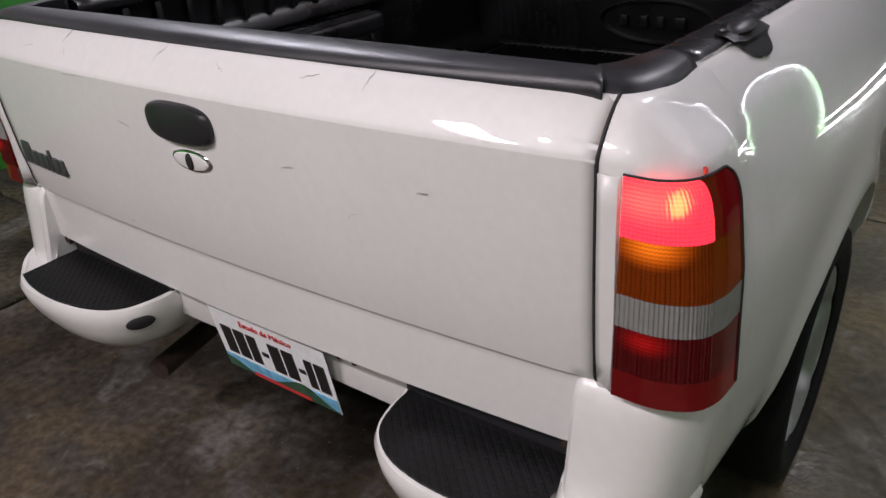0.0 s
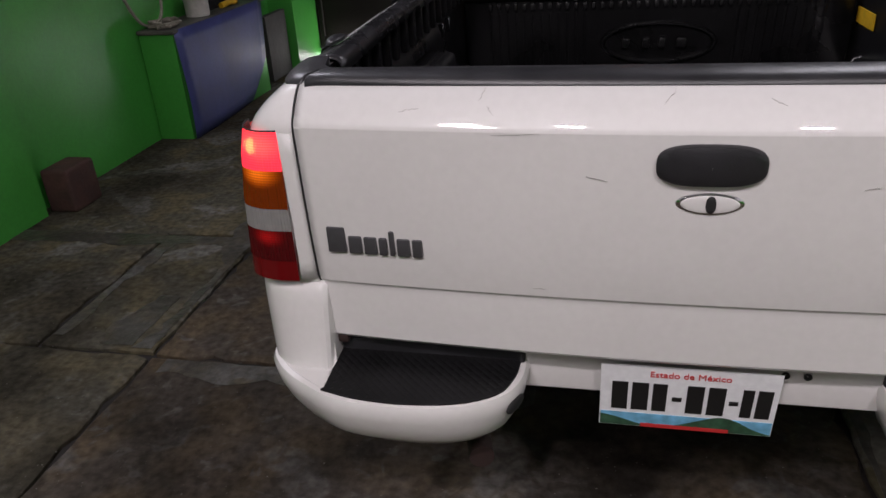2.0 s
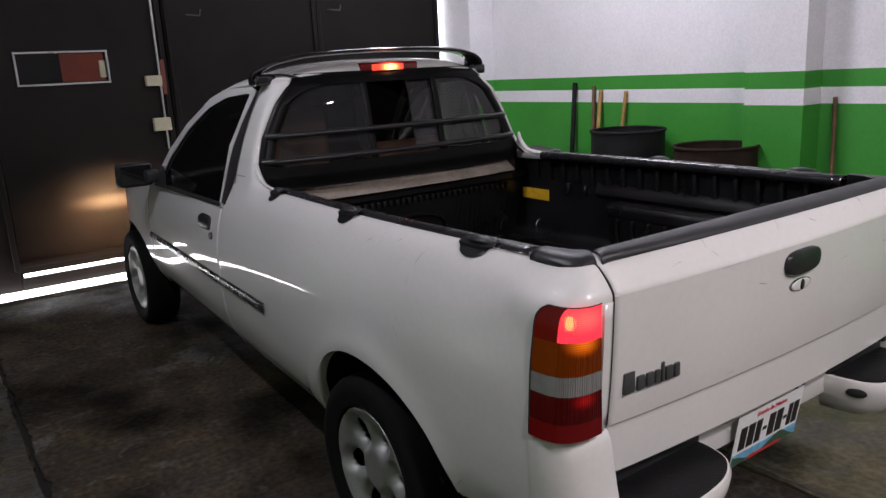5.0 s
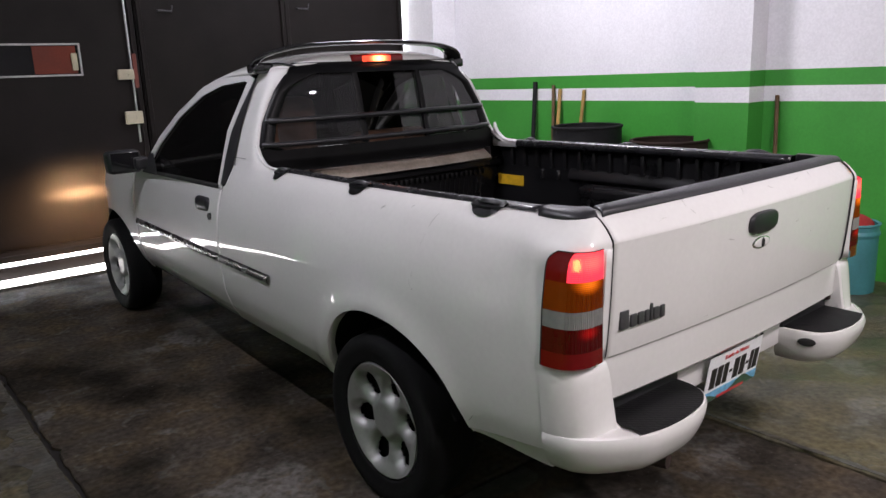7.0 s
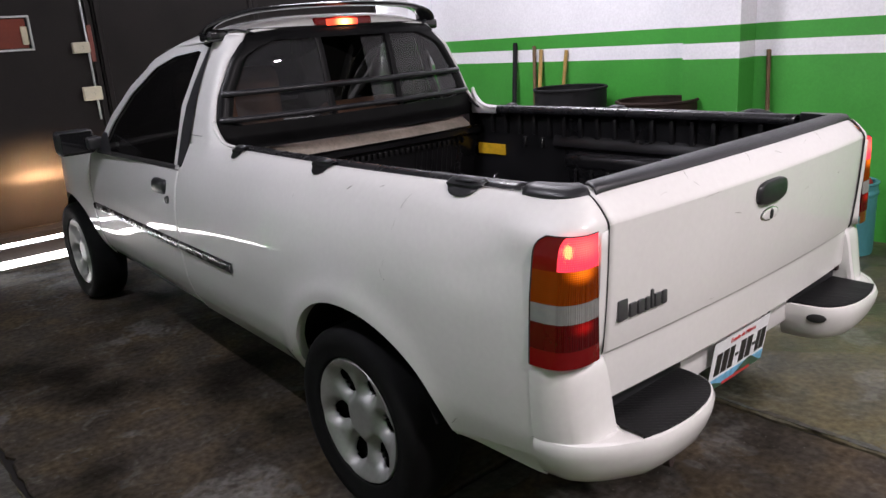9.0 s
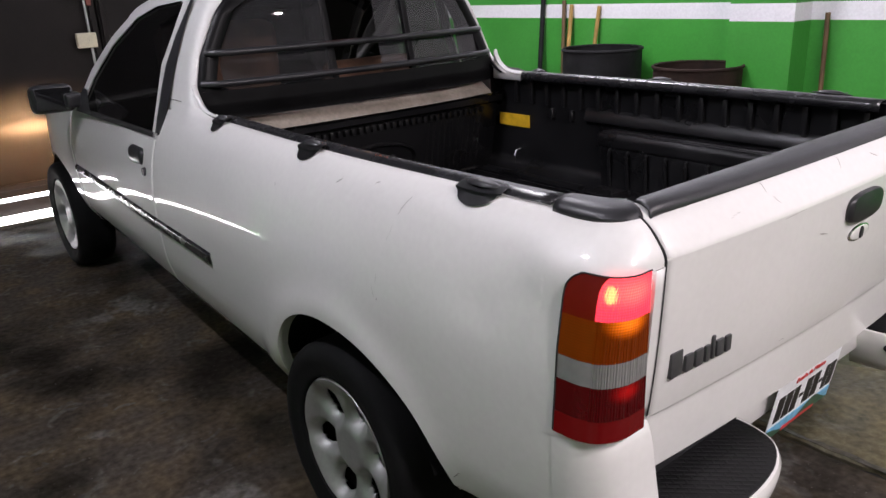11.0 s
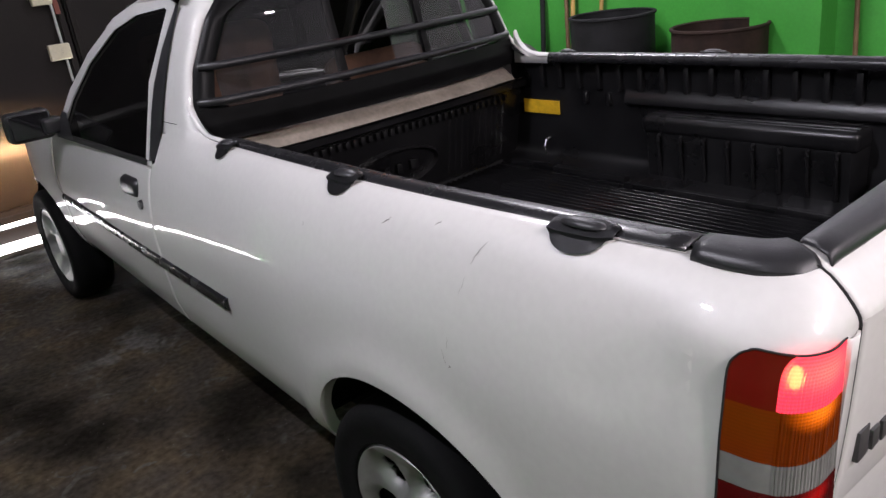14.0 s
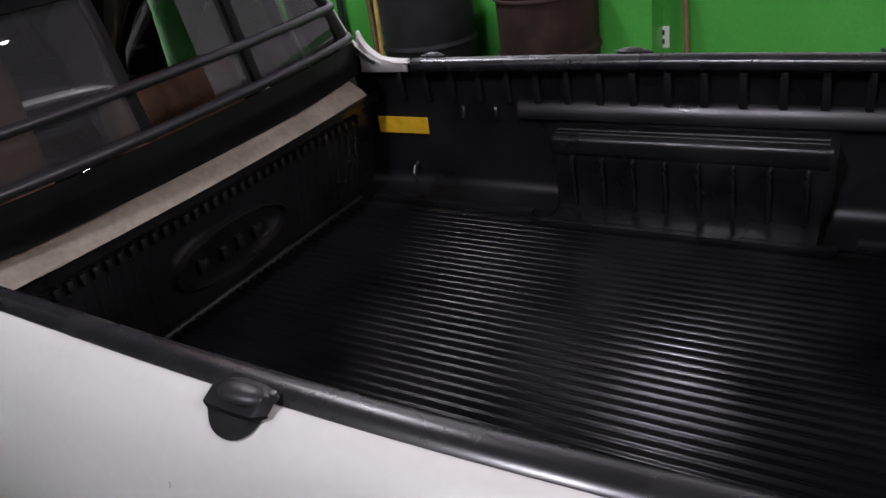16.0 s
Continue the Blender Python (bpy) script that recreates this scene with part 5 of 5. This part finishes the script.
def rim_mesh():
    """A dished silver disc with six oval openings set in hollows."""
    nr, na = 26, 168
    bm = bmesh.new()
    radii = [0.012 + 0.178 * i / (nr - 1) for i in range(nr)]

    def hollow(r, a):
        d = (a * 6 / (2 * math.pi)) % 1.0 - 0.5
        return r - 0.122, d * 2 * math.pi / 6 * r

    def oval_at(r, a):
        u, v = hollow(r, a)
        return math.hypot(u / 0.039, v / 0.0310)

    grid = []
    for r in radii:
        ring = []
        for k in range(na):
            a = 2 * math.pi * k / na
            u, v = hollow(r, a)
            e = oval_at(r, a)
            if 0.01 < e < 1.0:
                u, v = u / e, v / e
                r2 = 0.122 + u
                c = (math.floor(a * 6 / (2 * math.pi)) + 0.5) * 2 * math.pi / 6
                rr, aa = r2, c + v / r2
            else:
                rr, aa = r, a
            e = max(1.0, oval_at(rr, aa))
            x = lerp(rr, [(0, -0.064), (0.055, -0.064), (0.066, -0.060), (0.075, -0.056), (0.14, -0.062), (0.168, -0.074), (0.182, -0.080), (0.190, -0.066)])
            x += 0.016 * math.exp(-((e - 1.0) / 0.42) ** 2) + 0.008 * math.exp(-((e - 1.0) / 0.10) ** 2)
            ring.append((bm.verts.new((x, rr * math.cos(aa), rr * math.sin(aa))), oval_at(r, a) < 1.0))
        grid.append(ring)
    bm.faces.new([v for v, _ in grid[0]])
    for i in range(nr - 1):
        for k in range(na):
            q = (grid[i][k], grid[i][(k + 1) % na], grid[i + 1][(k + 1) % na], grid[i + 1][k])
            if not all(inside for _, inside in q):
                bm.faces.new([v for v, _ in q])
    return bm


wheel_meshes = None


def wheel(x, y):
    global wheel_meshes
    if wheel_meshes is None:
        wheel_meshes = (finish(tyre_mesh(), "tyre", RUBBER), finish(rim_mesh(), "rim", RIM), finish(lathe([(0.01, -0.02), (0.186, -0.02), (0.188, 0.05)], (0, 0, 0), "x", 40), "brake_disc", DARK))
    w = new("wheel")
    w.parent = truck
    w.matrix_basis = pose(x, y, 0.2765, 0, 0, 180 if x > 0 else 0) @ pose(0, 0, 0, 20)
    for me, name in zip(wheel_meshes, ("tyre", "rim", "brake_disc")):
        o = new(name, me)
        o.parent = w
        if name == "rim":
            mod = o.modifiers.new("thickness", "SOLIDIFY")
            mod.thickness, mod.offset = 0.012, -1
    tagged(w, "road wheel with silver six-hole rim")


for wx, wy in ((-0.692, 0.765), (0.692, 0.765), (-0.625, 3.585), (0.625, 3.585)):
    wheel(wx, wy)


# scratches and scuffs on the paint


def scratch(points, w):
    bm = bmesh.new()
    rows = []
    for k, p in enumerate(points):
        q = Vector(points[min(k + 1, len(points) - 1)]) - Vector(points[max(k - 1, 0)])
        side = (Vector((0, 0, 1)) if abs(q.z) < 0.6 * q.length else Vector((1, 0, 0)) if abs(p[1]) < 0.1 else Vector((0, 1, 0))) * w * 0.34
        taper = 0.35 + 0.65 * math.sin(math.pi * (k + 0.5) / len(points))
        rows.append([Vector(p) - side * taper, Vector(p) + side * taper])
    return skin(rows, bm)


def on_gate(x, z):
    return (x, tailgate_y(x, z) - 0.0012, z)


rng = random.Random(11)
for x, z, dx, dz, w in ((-0.33, 0.972, 0.014, 0.022, 0.002), (-0.318, 0.966, 0.01, -0.012, 0.0015), (-0.068, 0.968, 0.016, 0.02, 0.002), (-0.172, 0.868, 0.03, -0.007, 0.003), (-0.31, 0.928, 0.07, 0.003, 0.0015), (0.20, 0.855, 0.02, 0.004, 0.0025),
                       (0.23, 0.972, 0.03, 0.006, 0.002), (0.07, 0.975, 0.02, -0.008, 0.0015), (0.335, 0.97, 0.006, 0.02, 0.002), (0.42, 0.86, 0.015, 0.002, 0.003), (-0.25, 0.668, 0.02, 0.001, 0.002), (0.30, 0.80, 0.02, 0.012, 0.001), (-0.45, 0.958, 0.03, 0.004, 0.0012)):
    part("scratch", scratch([on_gate(x + dx * k / 6 + rng.gauss(0, 0.0008), z + dz * k / 6 + rng.gauss(0, 0.0006)) for k in range(7)], w), SCUFF, tailgate)


def on_side(y, z):
    return (-half(y, z) - 0.0012, y, z)


left_side = next(o for o in truck.children if o.name.startswith("bed_side"))
for y, z, dy, dz, w in ((0.50, 0.955, 0.02, -0.035, 0.003), (0.528, 0.90, 0.006, -0.03, 0.0012), (0.55, 0.80, 0.004, -0.02, 0.0015), (0.565, 0.775, -0.012, -0.022, 0.002), (0.545, 0.752, 0.001, -0.004, 0.003), (0.73, 0.955, 0.02, -0.012, 0.003),
                       (1.0, 0.905, 0.004, -0.008, 0.003), (0.61, 0.965, 0.012, -0.006, 0.002), (0.33, 0.445, 0.02, -0.02, 0.006)):
    part("scratch", scratch([on_side(y + dy * k / 6 + rng.gauss(0, 0.0012), z + dz * k / 6) for k in range(7)], w), SCUFF, left_side)

# ---- things along the right wall ----


def drum(name, x, y, r, h, material, label, hoops=(0.33, 0.66)):
    """An open drum: body, rolled rim and hoops."""
    prof = [(0.01, 0.012), (r * 0.96, 0.012), (r * 0.98, 0.0), (r, 0.02), (r, h - 0.006), (r - 0.008, h - 0.006), (r - 0.010, 0.03), (0.01, 0.03)]
    ob = thing(name, lathe(prof, (0, 0, 0), "z", 56), material, label, "drum", group="drums by the wall" if h > 0.8 else "")
    ob.matrix_basis = pose(x, y, 0)
    lip = min(0.011, r * 0.06)
    part("rim", lathe([(r - 0.010, h - 0.010), (r + lip * 0.5, h - lip * 1.6), (r + lip, h - lip), (r + lip * 0.8, h - 0.002), (r, h + 0.002), (r - 0.010, h - 0.004)], (0, 0, 0), "z", 56), material, ob)
    for k in hoops:
        part("hoop", lathe([(r - 0.001, h * k - 0.022), (r + lip * 0.8, h * k - 0.006), (r + lip, h * k), (r + lip * 0.8, h * k + 0.006), (r - 0.001, h * k + 0.022)], (0, 0, 0), "z", 56), material, ob)
    return ob


BIN = mat("sooty_drum_paint", (0.011, 0.011, 0.012), 0.7, spec=0.2, noise_amount=0.5, scale=7, bump=0.2)
RUST_DRUM = mat("rusted_drum_steel", (0.024, 0.014, 0.011), 0.8, spec=0.2, noise_amount=0.5, scale=8, bump=0.35, bump_scale=20)
SACK = mat("dusty_grey_sheet", (0.055, 0.053, 0.050), 0.7, noise_amount=0.3, scale=5, bump=0.4, bump_scale=12)
WOOD = mat("worn_yellow_wood", (0.36, 0.22, 0.06), 0.6, noise_amount=0.3, scale=10)
BROWN_WOOD = mat("brown_wood_pole", (0.13, 0.075, 0.035), 0.7, noise_amount=0.3, scale=12)
TEAL = mat("teal_plastic", (0.06, 0.22, 0.24), 0.45, noise_amount=0.15)
RED_RAG = mat("red_rag", (0.30, 0.02, 0.02), 0.9)
OUTLET = mat("white_outlet_plastic", (0.75, 0.74, 0.70), 0.4, noise_amount=0.03)
BLUE = mat("blue_painted_sheet", (0.045, 0.055, 0.17), 0.5, noise_amount=0.25, scale=4, bump=0.15, bump_scale=14)
PAIL = mat("dusty_white_pail", (0.42, 0.40, 0.36), 0.6, noise_amount=0.25, scale=12)
BRICK = mat("dark_fired_block", (0.055, 0.026, 0.020), 0.85, noise_amount=0.4, scale=12, bump=0.4)
BENCH_TOP = mat("grimy_bench_board", (0.085, 0.08, 0.07), 0.6, noise_amount=0.5, scale=7, bump=0.2)
ROPE = mat("dusty_rope", (0.22, 0.20, 0.16), 0.9)

drum("steel_drum", 2.47, 2.63, 0.255, 0.90, BIN, "black sooty open drum standing against the wall")
drum("steel_drum", 2.47, 1.92, 0.252, 0.825, RUST_DRUM, "rusty brown open steel drum against the wall")
rows = []
for i, v in enumerate(np.linspace(0, 1, 14)):
    rows.append([(2.40 + 0.30 * math.cos(a) * math.cos(v * 1.566) ** 0.45, 3.56 + 0.50 * math.sin(a) * math.cos(v * 1.566) ** 0.45, 0.73 * math.sin(v * 1.5) + 0.03 * noise.noise(Vector((math.cos(a) * 2, math.sin(a) * 2, v * 3)))) for a in np.linspace(0, 2 * math.pi, 36, endpoint=False)])
thing("tarpaulin", skin(rows, closed=True, caps=True), SACK, "grey dusty sheet over a heap by the wall", "tarpaulin")


def leaning_pole(name, low, high, r, material, label):
    ob = thing(name, tube([Vector(low) + (Vector(high) - Vector(low)) * k / 6 for k in range(7)], r, 10), material, label, "tool", group="handles leaning on the wall")
    return ob


leaning_pole("tool_handle", (2.58, 3.34, 0.0), (2.755, 3.42, 1.215), 0.019, BIN, "dark metal pole leaning on the wall")
leaning_pole("tool_handle", (2.62, 3.12, 0.0), (2.758, 3.22, 1.185), 0.014, BROWN_WOOD, "dark wooden tool handle leaning on the wall")
leaning_pole("tool_handle", (2.50, 3.02, 0.0), (2.760, 3.15, 1.155), 0.015, WOOD, "yellow wooden tool handle leaning on the wall")
leaning_pole("tool_handle", (2.60, 2.92, 0.0), (2.762, 2.90, 1.145), 0.014, WOOD, "worn wooden tool handle leaning on the wall")
leaning_pole("tool_handle", (2.66, 1.26, 0.0), (2.765, 1.335, 1.10), 0.013, BROWN_WOOD, "brown wooden pole leaning beside the pilaster")
bucket = drum("bucket", 2.52, 0.72, 0.135, 0.40, TEAL, "teal plastic bucket with a red rag in it", hoops=(0.85,))
tagged(bucket, category="bucket")
rows = [[(2.52 + (0.11 * math.cos(v) + 0.02 * noise.noise(Vector((math.cos(a) * 3, math.sin(a) * 3, v)))) * math.cos(a), 0.72 + 0.11 * math.cos(v) * math.sin(a), 0.375 + 0.07 * math.sin(v)) for a in np.linspace(0, 2 * math.pi, 24, endpoint=False)] for v in np.linspace(0, 1.5, 7)]
thing("rag", skin(rows, closed=True), RED_RAG, "crumpled red rag in the bucket", "rag")
outlet = thing("wall_outlet", rbox(2.772, 2.782, 1.397, 1.475, 0.452, 0.562, 0.004), OUTLET, "white plastic wall outlet plate", "outlet")
for z in (0.485, 0.53):
    part("socket", rbox(2.7695, 2.773, 1.420, 1.452, z - 0.014, z + 0.014, 0.002, 1), SEAL_AND_GAP, outlet)

# ---- things along the left wall ----
bench = tagged(new("work_bench"), "green built-in bench with a blue sheet side", "bench")
part("body", rbox(-2.648, -2.44, 2.69, 3.80, 0.0, 0.59, 0.006), GREEN, bench)
part("top", rbox(-2.648, -2.425, 2.675, 3.86, 0.59, 0.612, 0.006), BENCH_TOP, bench)
part("blue_side", skin([[(-2.422 - 0.05 * u * (1 - z / 0.6) + 0.022 * math.sin(math.pi * u) + 0.010 * math.sin(z * 7), 2.685 + u * (1.09 + 0.08 * z), z) for z in np.linspace(0.005, 0.61, 10)] for u in np.linspace(0, 1, 14)]), BLUE, bench, "blue painted metal sheet", thick=0.003)
drum("pail", -2.53, 3.16, 0.07, 0.12, PAIL, "dusty white paint pail on the bench", hoops=(0.8,)).matrix_basis = pose(-2.53, 3.16, 0.613)
thing("hand_tool", tube([(-2.50, 3.40, 0.631), (-2.48, 3.48, 0.640), (-2.48, 3.56, 0.632)], 0.018, 10), YELLOW, "yellow tool lying on the bench", "tool")
thing("box", rbox(-2.645, -2.54, 3.34, 3.70, 0.6125, 0.73, 0.01), BIN, "dark box on the bench", "box")
pts = [(-2.545 + 0.07 * math.cos(k * 1.1) + 0.012 * (k % 3), 2.80 + 0.09 * math.sin(k * 1.1), 0.6225 + 0.006 * (k % 5)) for k in range(26)]
thing("rope", tube(pts, 0.009, 8), ROPE, "grey rope coiled on the bench edge", "rope")
thing("hose", tube([Vector(p) for p in spline([(-2.638, 2.52, 1.05), (-2.635, 2.58, 0.87), (-2.625, 2.66, 0.70), (-2.61, 2.74, 0.630), (-2.57, 2.82, 0.660), (-2.60, 2.92, 0.80), (-2.64, 3.0, 0.95)], 30)], 0.009, 8), ROPE, "grey hose hanging down the wall onto the bench", "hose")
thing("grey_board", rbox(-2.55, -2.50, 4.0, 4.36, 0.0, 0.46, 0.006), SACK, "dark grey board standing on the floor", "board")
thing("block", rbox(-2.60, -2.46, 1.64, 1.84, 0.0, 0.20, 0.018, 3), BRICK, "dark brown masonry block on the floor", "block")
drain = thing("drain_cover", rbox(-2.02, -1.64, 2.86, 3.40, -0.004, 0.010, 0.006), SIDE_SLAB, "concrete drain cover with a dark hole", "drain cover")
part("hole", rbox(-1.89, -1.76, 3.06, 3.16, 0.009, 0.0115, 0.002, 1), CRACK, drain)
